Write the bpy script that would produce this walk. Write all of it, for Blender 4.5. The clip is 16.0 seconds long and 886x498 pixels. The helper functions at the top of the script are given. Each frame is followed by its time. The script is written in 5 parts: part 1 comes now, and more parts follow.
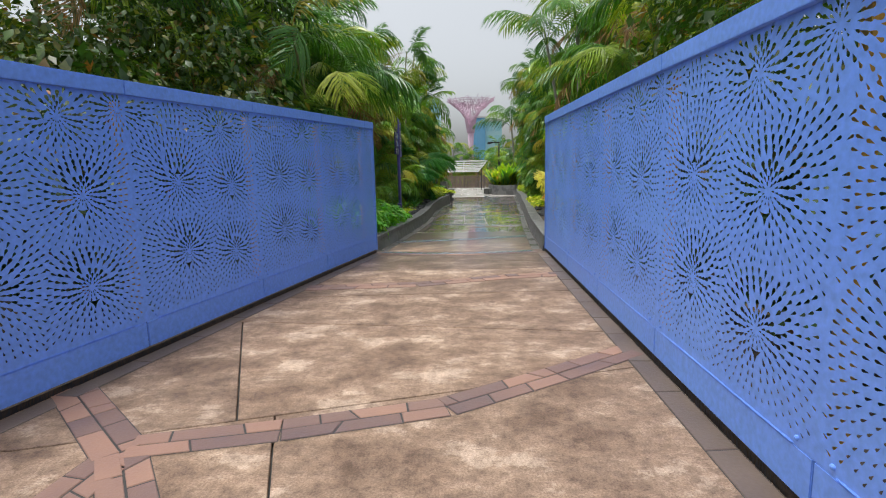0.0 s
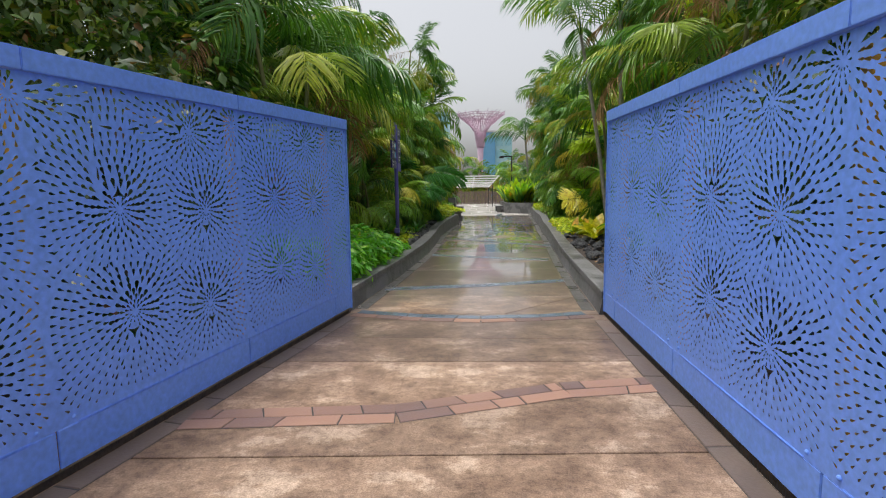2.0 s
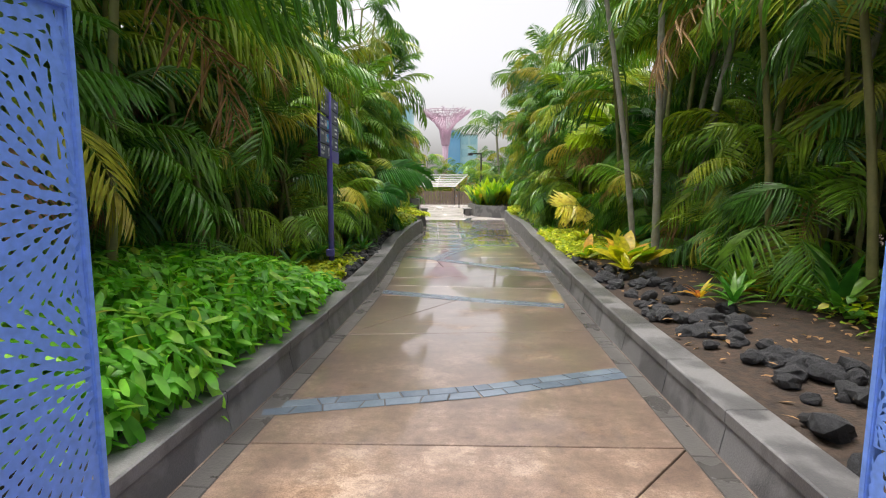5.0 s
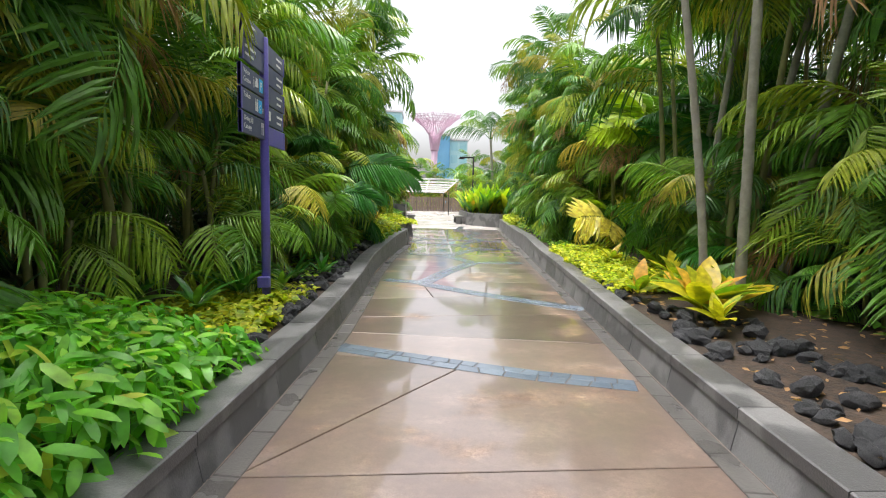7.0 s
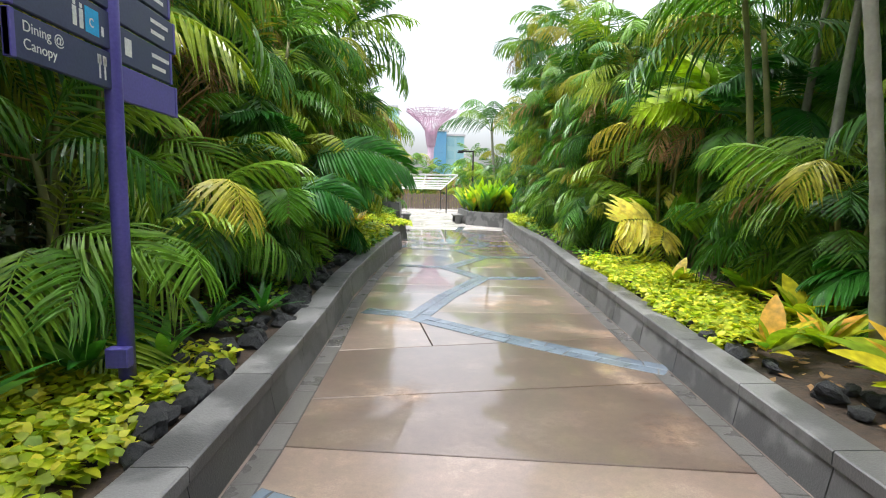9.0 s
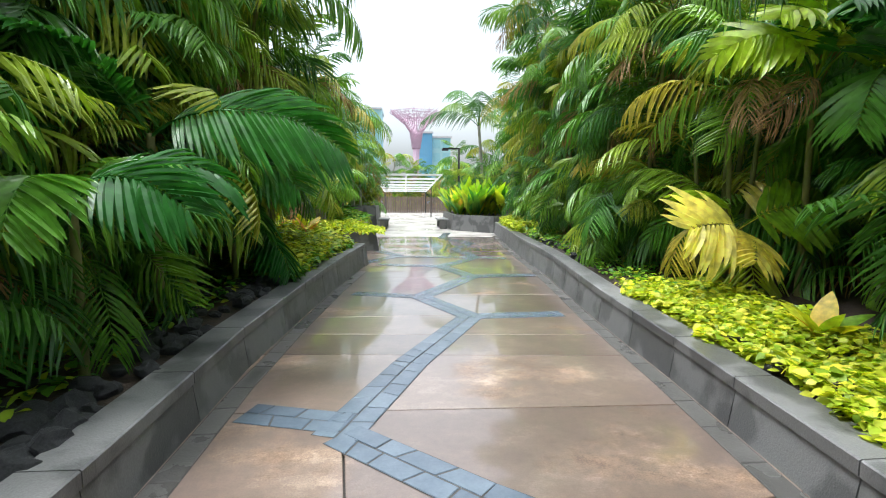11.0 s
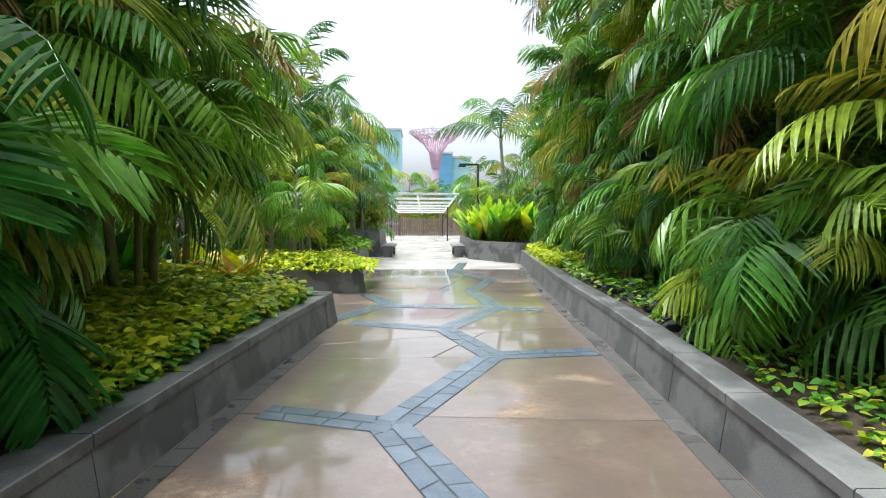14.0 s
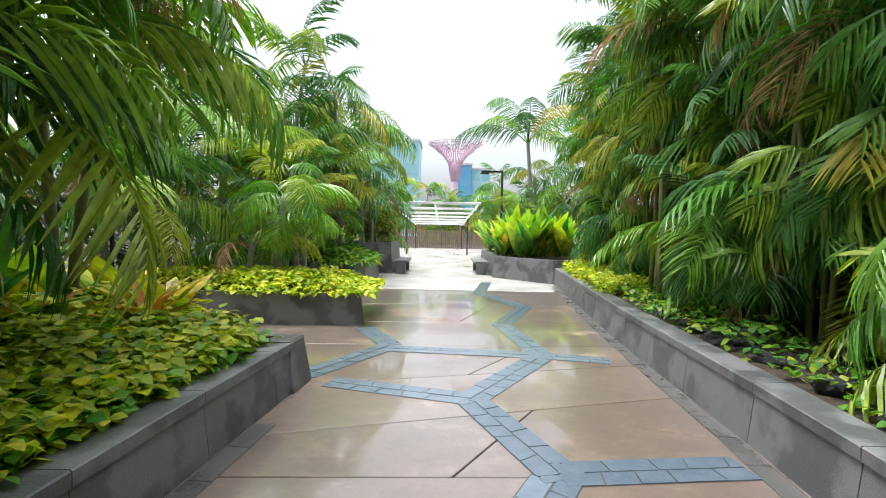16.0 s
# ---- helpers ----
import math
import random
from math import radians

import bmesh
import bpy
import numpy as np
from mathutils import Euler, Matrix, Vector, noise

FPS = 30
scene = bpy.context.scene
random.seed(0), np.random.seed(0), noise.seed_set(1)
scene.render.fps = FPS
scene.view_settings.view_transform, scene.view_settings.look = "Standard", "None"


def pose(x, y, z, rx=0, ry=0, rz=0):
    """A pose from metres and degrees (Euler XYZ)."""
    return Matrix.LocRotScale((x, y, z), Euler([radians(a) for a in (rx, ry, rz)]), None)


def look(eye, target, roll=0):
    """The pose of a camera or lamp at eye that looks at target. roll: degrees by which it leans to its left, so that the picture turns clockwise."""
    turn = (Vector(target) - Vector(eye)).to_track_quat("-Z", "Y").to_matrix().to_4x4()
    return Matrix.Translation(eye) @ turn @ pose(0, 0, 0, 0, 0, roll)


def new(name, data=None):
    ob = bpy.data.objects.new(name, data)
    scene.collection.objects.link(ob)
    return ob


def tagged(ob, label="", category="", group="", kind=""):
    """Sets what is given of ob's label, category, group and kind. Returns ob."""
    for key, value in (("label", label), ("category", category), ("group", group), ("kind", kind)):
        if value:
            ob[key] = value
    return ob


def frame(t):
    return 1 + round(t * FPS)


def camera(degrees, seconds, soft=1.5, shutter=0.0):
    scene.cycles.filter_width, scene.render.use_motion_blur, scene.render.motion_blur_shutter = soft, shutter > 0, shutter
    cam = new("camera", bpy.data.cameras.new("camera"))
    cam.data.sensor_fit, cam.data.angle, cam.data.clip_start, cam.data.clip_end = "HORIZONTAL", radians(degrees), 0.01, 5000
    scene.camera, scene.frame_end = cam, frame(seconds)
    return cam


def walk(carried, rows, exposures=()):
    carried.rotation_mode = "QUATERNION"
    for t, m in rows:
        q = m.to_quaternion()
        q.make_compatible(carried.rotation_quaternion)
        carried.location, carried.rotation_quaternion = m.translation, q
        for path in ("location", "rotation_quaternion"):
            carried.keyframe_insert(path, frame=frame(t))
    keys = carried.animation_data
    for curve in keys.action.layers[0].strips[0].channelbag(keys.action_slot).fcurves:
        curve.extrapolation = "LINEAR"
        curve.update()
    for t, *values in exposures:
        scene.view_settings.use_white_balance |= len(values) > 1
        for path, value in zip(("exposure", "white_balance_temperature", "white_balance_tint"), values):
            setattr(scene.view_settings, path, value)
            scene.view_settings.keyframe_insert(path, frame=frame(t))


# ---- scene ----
cam = camera(83.7, 16.0, soft=1.1)
PATH = [
    (0, (0.357, 0.455, 1.354), (0.283, 2.433, 1.069), -1.3),
    (0.5, (0.403, 1.224, 1.403), (0.36, 3.204, 1.125), -1.1),
    (1, (0.358, 1.984, 1.431), (0.28, 3.966, 1.178), -1.2),
    (1.5, (0.316, 2.749, 1.45), (0.247, 4.733, 1.214), -1.0),
    (2, (0.275, 3.503, 1.484), (0.169, 5.487, 1.256), -0.8),
    (2.5, (0.181, 4.223, 1.526), (0.086, 6.208, 1.306), -0.4),
    (3, (0.158, 4.891, 1.552), (0.074, 6.877, 1.337), -0.5),
    (3.5, (0.064, 5.566, 1.571), (0.009, 7.553, 1.347), -0.4),
    (4, (0.108, 6.221, 1.589), (0.1, 8.208, 1.36), -0.3),
    (6.5, (0.192, 9.649, 1.525), (0.276, 11.633, 1.288), 1.2),
    (7, (0.175, 10.33, 1.516), (0.27, 12.317, 1.309), 1.5),
    (7.5, (0.207, 10.957, 1.545), (0.271, 12.946, 1.354), 1.2),
    (8, (0.159, 11.577, 1.541), (0.228, 13.567, 1.353), 0.5),
    (8.5, (0.214, 12.233, 1.552), (0.312, 14.219, 1.336), 0.5),
    (9, (0.213, 12.857, 1.539), (0.322, 14.842, 1.319), 1.3),
    (11.5, (0.745, 16.623, 1.451), (0.904, 18.607, 1.252), 0.2),
    (12, (0.814, 17.206, 1.467), (0.934, 19.194, 1.277), -0.1),
    (12.5, (0.866, 17.825, 1.484), (0.979, 19.814, 1.305), -0.4),
    (13, (0.982, 18.415, 1.514), (1.054, 20.405, 1.331), 0.1),
    (13.5, (1.027, 19.007, 1.518), (1.095, 20.999, 1.354), 0.2),
    (14, (1.126, 19.59, 1.522), (1.196, 21.585, 1.4), 0.2),
    (14.5, (1.118, 20.141, 1.504), (1.158, 22.14, 1.432), 0.3),
    (15, (1.115, 20.778, 1.501), (1.151, 22.777, 1.436), 0.8),
    (15.5, (1.089, 21.391, 1.494), (1.07, 23.389, 1.414), 0.8),
    (16, (1.124, 21.983, 1.498), (1.122, 23.982, 1.425), 1.0),
]
walk(cam, [(t, look(eye, target, roll)) for t, eye, target, roll in PATH],
     exposures=[(0, -0.78, 6350, 8), (3.0, -0.74, 6650, 12), (4.0, -0.62, 6750, 13), (6.5, 0.08, 6600, 12), (9.0, 0.12, 6300, 9), (12.5, 0.0, 6000, 5), (16.0, 0.02, 6150, 7)])

# ---- world, sun ----
world = bpy.data.worlds.new("sky")
scene.world = world
world.use_nodes = True
wn = world.node_tree.nodes
sky = wn.new("ShaderNodeTexSky")
sky.sky_type, sky.sun_disc = "NISHITA", False
sky.sun_elevation, sky.sun_rotation = radians(80), radians(293)
sky.air_density, sky.dust_density, sky.ozone_density = 1.0, 6.0, 1.0
pale = wn.new("ShaderNodeHueSaturation")
pale.inputs["Saturation"].default_value, pale.inputs["Value"].default_value = 0.22, 2.3
world.node_tree.links.new(sky.outputs[0], pale.inputs["Color"])
world.node_tree.links.new(pale.outputs[0], wn["Background"].inputs["Color"])
wn["Background"].inputs["Strength"].default_value = 0.15

sun_data = bpy.data.lights.new("sun", "SUN")
sun_data.energy, sun_data.angle, sun_data.color = 2.9, radians(16), (1.0, 0.97, 0.92)
sun = new("sun", sun_data)
sun.matrix_world = look((-4.6, 2.0, 27.4), (0, 0, 0))


# ---- materials ----
def material(name, c1, c2, scale=6.0, rough=(0.5, 0.7), bump=0.15, fine=60.0, c3=None, metal=0.0, rand=0.0, spec=0.5, island=False):
    m = bpy.data.materials.new(name)
    m.use_nodes = True
    nt = m.node_tree
    n, link = nt.nodes, nt.links.new
    b = n["Principled BSDF"]
    tc = n.new("ShaderNodeTexCoord")
    big, small = n.new("ShaderNodeTexNoise"), n.new("ShaderNodeTexNoise")
    big.inputs["Scale"].default_value, big.inputs["Detail"].default_value = scale, 6
    small.inputs["Scale"].default_value, small.inputs["Detail"].default_value = fine, 4
    link(tc.outputs["Object"], big.inputs["Vector"])
    link(tc.outputs["Object"], small.inputs["Vector"])
    ramp = n.new("ShaderNodeValToRGB")
    ramp.color_ramp.elements[0].position, ramp.color_ramp.elements[1].position = 0.3, 0.7
    ramp.color_ramp.elements[0].color, ramp.color_ramp.elements[1].color = (*c1, 1), (*c2, 1)
    link(big.outputs["Fac"], ramp.inputs["Fac"])
    colour = ramp.outputs["Color"]
    mix = n.new("ShaderNodeMix")
    mix.data_type, mix.blend_type = "RGBA", "MULTIPLY"
    mix.inputs[0].default_value = 0.45
    link(colour, mix.inputs[6])
    link(small.outputs["Fac"], mix.inputs[7])
    gain = n.new("ShaderNodeMix")
    gain.data_type, gain.blend_type = "RGBA", "MULTIPLY"
    gain.inputs[0].default_value = 1.0
    gain.inputs[7].default_value = (1.25, 1.25, 1.25, 1)
    link(mix.outputs[2], gain.inputs[6])
    colour = gain.outputs[2]
    if rand:
        if island:
            info = n.new("ShaderNodeNewGeometry")
            out = info.outputs["Random Per Island"]
        else:
            info = n.new("ShaderNodeObjectInfo")
            out = info.outputs["Random"]
        rr = n.new("ShaderNodeValToRGB")
        rr.color_ramp.elements[0].color, rr.color_ramp.elements[1].color = (*(c3 or c1), 1), (*c2, 1)
        link(out, rr.inputs["Fac"])
        rm = n.new("ShaderNodeMix")
        rm.data_type = "RGBA"
        rm.inputs[0].default_value = rand
        link(colour, rm.inputs[6])
        link(rr.outputs["Color"], rm.inputs[7])
        colour = rm.outputs[2]
    link(colour, b.inputs["Base Color"])
    mr = n.new("ShaderNodeMapRange")
    mr.inputs["From Min"].default_value, mr.inputs["From Max"].default_value = 0.3, 0.7
    mr.inputs["To Min"].default_value, mr.inputs["To Max"].default_value = rough
    link(big.outputs["Fac"], mr.inputs["Value"])
    link(mr.outputs["Result"], b.inputs["Roughness"])
    b.inputs["Metallic"].default_value = metal
    b.inputs["Specular IOR Level"].default_value = spec
    bp = n.new("ShaderNodeBump")
    bp.inputs["Strength"].default_value, bp.inputs["Distance"].default_value = bump, 0.01
    link(small.outputs["Fac"], bp.inputs["Height"])
    link(bp.outputs["Normal"], b.inputs["Normal"])
    return m


def leaf_material(name, stops, translucent=0.3, rough=0.38, island=False, vein=40.0):
    """A leaf: colour by a random number for each leaf or frond, with mottling; part of the light goes through."""
    m = bpy.data.materials.new(name)
    m.use_nodes = True
    nt = m.node_tree
    n, link = nt.nodes, nt.links.new
    b, outp = n["Principled BSDF"], n["Material Output"]
    if island:
        info = n.new("ShaderNodeNewGeometry")
        out = info.outputs["Random Per Island"]
    else:
        info = n.new("ShaderNodeObjectInfo")
        out = info.outputs["Random"]
    ramp = n.new("ShaderNodeValToRGB")
    el = ramp.color_ramp.elements
    while len(el) < len(stops):
        el.new(0.5)
    for e, (p, c) in zip(el, stops):
        e.position, e.color = p, (*c, 1)
    link(out, ramp.inputs["Fac"])
    tc = n.new("ShaderNodeTexCoord")
    nz = n.new("ShaderNodeTexNoise")
    nz.inputs["Scale"].default_value, nz.inputs["Detail"].default_value = 9.0, 5
    link(tc.outputs["Object"], nz.inputs["Vector"])
    hs = n.new("ShaderNodeHueSaturation")
    mr = n.new("ShaderNodeMapRange")
    mr.inputs["From Min"].default_value, mr.inputs["From Max"].default_value = 0.25, 0.75
    mr.inputs["To Min"].default_value, mr.inputs["To Max"].default_value = 0.55, 1.4
    link(nz.outputs["Fac"], mr.inputs["Value"])
    link(mr.outputs["Result"], hs.inputs["Value"])
    link(ramp.outputs["Color"], hs.inputs["Color"])
    link(hs.outputs["Color"], b.inputs["Base Color"])
    b.inputs["Roughness"].default_value = rough
    b.inputs["Specular IOR Level"].default_value = 0.45
    tr = n.new("ShaderNodeBsdfTranslucent")
    warm = n.new("ShaderNodeMix")
    warm.data_type, warm.blend_type = "RGBA", "MULTIPLY"
    warm.inputs[0].default_value = 1.0
    warm.inputs[7].default_value = (1.5, 1.7, 0.5, 1)
    link(hs.outputs["Color"], warm.inputs[6])
    link(warm.outputs[2], tr.inputs["Color"])
    ms = n.new("ShaderNodeMixShader")
    ms.inputs[0].default_value = translucent
    link(b.outputs[0], ms.inputs[1])
    link(tr.outputs[0], ms.inputs[2])
    link(ms.outputs[0], outp.inputs["Surface"])
    fine = n.new("ShaderNodeTexNoise")
    fine.inputs["Scale"].default_value = vein
    link(tc.outputs["Object"], fine.inputs["Vector"])
    bp = n.new("ShaderNodeBump")
    bp.inputs["Strength"].default_value, bp.inputs["Distance"].default_value = 0.2, 0.005
    link(fine.outputs["Fac"], bp.inputs["Height"])
    link(bp.outputs["Normal"], b.inputs["Normal"])
    return m


def concrete_material():
    """Sand-coloured washed concrete: dry and stained near the gate, wet with shallow puddles further in."""
    m = bpy.data.materials.new("washed concrete")
    m.use_nodes = True
    nt = m.node_tree
    n, link = nt.nodes, nt.links.new
    b = n["Principled BSDF"]
    tc = n.new("ShaderNodeTexCoord")

    def noise_tex(scale, detail=6, rough=0.6, vec=None):
        t = n.new("ShaderNodeTexNoise")
        t.inputs["Scale"].default_value, t.inputs["Detail"].default_value, t.inputs["Roughness"].default_value = scale, detail, rough
        link(vec or tc.outputs["Object"], t.inputs["Vector"])
        return t.outputs["Fac"]

    def ramp(fac, *stops):
        r = n.new("ShaderNodeValToRGB")
        el = r.color_ramp.elements
        while len(el) < len(stops):
            el.new(0.5)
        for e, (p, c) in zip(el, stops):
            e.position, e.color = p, (*c, 1)
        link(fac, r.inputs["Fac"])
        return r.outputs["Color"]

    def mixed(fac, a, c, blend="MIX"):
        x = n.new("ShaderNodeMix")
        x.data_type, x.blend_type = "RGBA", blend
        if isinstance(fac, float):
            x.inputs[0].default_value = fac
        else:
            link(fac, x.inputs[0])
        for slot, v in ((6, a), (7, c)):
            if isinstance(v, tuple):
                x.inputs[slot].default_value = (*v, 1)
            else:
                link(v, x.inputs[slot])
        return x.outputs[2]

    sep = n.new("ShaderNodeSeparateXYZ")
    link(tc.outputs["Object"], sep.inputs[0])
    stretch = n.new("ShaderNodeMapping")
    stretch.inputs["Scale"].default_value = (0.85, 1.1, 1)
    link(tc.outputs["Object"], stretch.inputs["Vector"])
    blotch = noise_tex(1.9, 12, 0.68, stretch.outputs["Vector"])
    dry = ramp(blotch, (0.4, (0.2, 0.13, 0.085)), (0.49, (0.29, 0.2, 0.137)), (0.56, (0.37, 0.265, 0.187)), (0.585, (0.5, 0.385, 0.29)))
    speck = ramp(noise_tex(95, 3, 0.7), (0.35, (0.55, 0.5, 0.46)), (0.6, (1.1, 1.1, 1.1)))
    col = mixed(0.8, dry, speck, "MULTIPLY")
    fleck = ramp(noise_tex(17, 10, 0.8), (0.4, (0.5, 0.46, 0.42)), (0.5, (0.95, 0.95, 0.95)), (0.62, (1.2, 1.18, 1.15)))
    col = mixed(0.7, col, fleck, "MULTIPLY")
    grime = ramp(noise_tex(4.5, 8, 0.7), (0.38, (0.35, 0.31, 0.28)), (0.55, (1, 1, 1)))
    col = mixed(0.5, col, grime, "MULTIPLY")
    # wetness grows with the way in, broken by large damp patches
    wet = n.new("ShaderNodeMapRange")
    wet.inputs["From Min"].default_value, wet.inputs["From Max"].default_value = 7.0, 13.0
    link(sep.outputs["Y"], wet.inputs["Value"])
    patch = n.new("ShaderNodeMapRange")
    patch.inputs["From Min"].default_value, patch.inputs["From Max"].default_value = 0.3, 0.44
    link(noise_tex(0.8, 5, 0.55, stretch.outputs["Vector"]), patch.inputs["Value"])
    wetness = n.new("ShaderNodeMath")
    wetness.operation = "MULTIPLY"
    link(wet.outputs["Result"], wetness.inputs[0])
    link(patch.outputs["Result"], wetness.inputs[1])
    even = mixed(0.68, col, (0.265, 0.212, 0.185))
    damp = mixed(1.0, even, (0.7, 0.7, 0.73), "MULTIPLY")
    col = mixed(wetness.outputs[0], col, damp)
    info = n.new("ShaderNodeObjectInfo")
    tone = ramp(info.outputs["Random"], (0.0, (0.68, 0.64, 0.62)), (1.0, (1.22, 1.18, 1.15)))
    col = mixed(1.0, col, tone, "MULTIPLY")
    link(col, b.inputs["Base Color"])
    ro = n.new("ShaderNodeMapRange")
    ro.inputs["To Min"].default_value, ro.inputs["To Max"].default_value = 0.72, 0.32
    link(wetness.outputs[0], ro.inputs["Value"])
    link(ro.outputs["Result"], b.inputs["Roughness"])
    # a film of rain water lies on the damp stone
    link(wetness.outputs[0], b.inputs["Coat Weight"])
    b.inputs["Coat Roughness"].default_value, b.inputs["Coat IOR"].default_value = 0.04, 1.6
    bp = n.new("ShaderNodeBump")
    bp.inputs["Distance"].default_value = 0.006
    bs = n.new("ShaderNodeMapRange")
    bs.inputs["To Min"].default_value, bs.inputs["To Max"].default_value = 0.35, 0.05
    link(wetness.outputs[0], bs.inputs["Value"])
    link(bs.outputs["Result"], bp.inputs["Strength"])
    link(noise_tex(70, 5, 0.7), bp.inputs["Height"])
    link(bp.outputs["Normal"], b.inputs["Normal"])
    return m


M_CONC = concrete_material()
M_BASE = material("dark mortar bed", (0.03, 0.028, 0.025), (0.06, 0.055, 0.05), 8, (0.6, 0.8))
M_BRICK = material("brown clay paver", (0.16, 0.092, 0.076), (0.36, 0.2, 0.135), 5, (0.45, 0.65), 0.3, 80, c3=(0.1, 0.068, 0.07), rand=0.75)
# slate grey, with some blue of the reflected sky put into the base
M_SLATE = material("blue-grey slate paver", (0.095, 0.125, 0.165), (0.17, 0.21, 0.26), 6, (0.08, 0.24), 0.15, 50, c3=(0.07, 0.09, 0.125), rand=0.5)
M_EDGE = material("dark border stone", (0.06, 0.058, 0.055), (0.12, 0.115, 0.11), 3, (0.2, 0.45), 0.25, 60, c3=(0.07, 0.065, 0.06), rand=0.4)
M_EDGEBROWN = material("brown border stone", (0.09, 0.065, 0.05), (0.18, 0.13, 0.1), 3, (0.4, 0.6), 0.25, 60, c3=(0.1, 0.08, 0.07), rand=0.4)
M_KERB = material("grey kerb stone", (0.075, 0.075, 0.078), (0.2, 0.198, 0.2), 2.2, (0.3, 0.6), 0.3, 90, c3=(0.1, 0.097, 0.096), rand=0.3)
for node in M_KERB.node_tree.nodes:
    if node.bl_idname == "ShaderNodeValToRGB" and len(node.inputs["Fac"].links) and node.inputs["Fac"].links[0].from_node.bl_idname == "ShaderNodeTexNoise":
        # rain stains with a sharp edge over paler dry stone
        node.color_ramp.elements[0].position, node.color_ramp.elements[1].position = 0.47, 0.55
# far slabs: the bright sky's reflection is put into the pale base colour
M_PLAZA_GLARE = material("wet plaza concrete whitened by sky glare", (0.5, 0.47, 0.44), (0.66, 0.63, 0.6), 0.8, (0.12, 0.3), 0.06, 70)
M_SOIL = material("dark bed soil with bark", (0.02, 0.014, 0.01), (0.075, 0.05, 0.035), 14, (0.8, 0.95), 0.9, 45)
M_LAVA = material("black lava rock", (0.018, 0.019, 0.022), (0.075, 0.078, 0.085), 9, (0.55, 0.85), 1.0, 55)
M_BLUE = material("cobalt blue enamel", (0.17, 0.34, 0.9), (0.2, 0.39, 0.94), 0.9, (0.38, 0.5), 0.06, 30)
M_YELLOW = material("ochre painted post", (0.62, 0.3, 0.03), (0.75, 0.42, 0.06), 5, (0.5, 0.65), 0.1, 40)
M_DARKMETAL = material("dark steel", (0.02, 0.02, 0.022), (0.05, 0.05, 0.052), 6, (0.4, 0.6), 0.1, 40, metal=0.6)
M_PURPLE = material("violet-blue painted post", (0.1, 0.085, 0.36), (0.13, 0.11, 0.44), 4, (0.35, 0.5), 0.08, 60)
M_SIGN = material("navy sign plate", (0.035, 0.045, 0.12), (0.05, 0.06, 0.15), 4, (0.35, 0.5), 0.05, 60)
M_WHITE = material("white print", (0.75, 0.76, 0.78), (0.85, 0.85, 0.85), 8, (0.5, 0.6), 0.03)
M_CYANPRINT = material("cyan print", (0.02, 0.42, 0.85), (0.03, 0.5, 0.9), 8, (0.5, 0.6), 0.03)
M_BARK = material("ringed palm stem", (0.18, 0.17, 0.13), (0.4, 0.38, 0.32), 7, (0.7, 0.9), 0.6, 35, c3=(0.16, 0.17, 0.1), rand=0.4)
M_CANE = material("green palm cane", (0.1, 0.13, 0.04), (0.26, 0.26, 0.09), 5, (0.5, 0.7), 0.3, 30, c3=(0.2, 0.15, 0.06), rand=0.4)
M_TRUNK = material("brown bark", (0.06, 0.045, 0.03), (0.16, 0.12, 0.085), 6, (0.8, 0.95), 0.9, 30)
M_STEEL = material("pale painted steel", (0.8, 0.81, 0.82), (0.88, 0.88, 0.88), 5, (0.4, 0.55), 0.05, 50)
M_TIMBER = material("weathered brown slat", (0.12, 0.085, 0.065), (0.24, 0.18, 0.14), 4, (0.6, 0.8), 0.3, 50, c3=(0.1, 0.075, 0.06), rand=0.4)
# turquoise facades: washed-out distance is mixed into both pale base colours
M_CYANWALL = material("turquoise facade panel", (0.5, 0.84, 0.87), (0.58, 0.88, 0.9), 0.4, (0.4, 0.6), 0.05)
M_CYANPANEL = material("turquoise glazed panel", (0.4, 0.78, 0.84), (0.46, 0.82, 0.86), 0.4, (0.2, 0.4), 0.05)
M_BLUEWALL = material("blue facade panel", (0.2, 0.55, 0.86), (0.26, 0.62, 0.9), 0.4, (0.3, 0.5), 0.05)
# magenta paled so that its base colour holds the haze of the distance
M_HAZY_MAGENTA = material("magenta lattice", (0.72, 0.5, 0.64), (0.8, 0.6, 0.72), 0.8, (0.5, 0.7), 0.05)
M_ORANGE = material("orange fabric banner", (0.75, 0.3, 0.02), (0.85, 0.4, 0.04), 3, (0.6, 0.8), 0.1)

M_FROND = leaf_material("areca frond", ((0.0, (0.035, 0.12, 0.018)), (0.3, (0.085, 0.23, 0.028)), (0.65, (0.19, 0.35, 0.032)), (0.9, (0.36, 0.41, 0.04)), (1.0, (0.44, 0.36, 0.05))), 0.2, 0.36)
M_BROAD = leaf_material("glossy broad frond", ((0.0, (0.03, 0.14, 0.024)), (0.6, (0.07, 0.25, 0.035)), (1.0, (0.17, 0.34, 0.04))), 0.25, 0.3)
M_GOLD = leaf_material("golden frond", ((0.0, (0.6, 0.46, 0.03)), (1.0, (0.85, 0.74, 0.22))), 0.4, 0.34)
M_DRY = leaf_material("withered frond", ((0.0, (0.26, 0.14, 0.06)), (1.0, (0.45, 0.28, 0.14))), 0.2, 0.7)
M_DARKLEAF = leaf_material("dark shrub leaf", ((0.0, (0.016, 0.045, 0.01)), (0.7, (0.04, 0.09, 0.016)), (0.92, (0.1, 0.1, 0.02)), (1.0, (0.2, 0.07, 0.03))), 0.25, 0.45, True)
M_TREELEAF = leaf_material("tree leaf", ((0.0, (0.03, 0.075, 0.012)), (0.7, (0.08, 0.15, 0.02)), (0.92, (0.18, 0.17, 0.03)), (1.0, (0.28, 0.1, 0.04))), 0.25, 0.42, True)
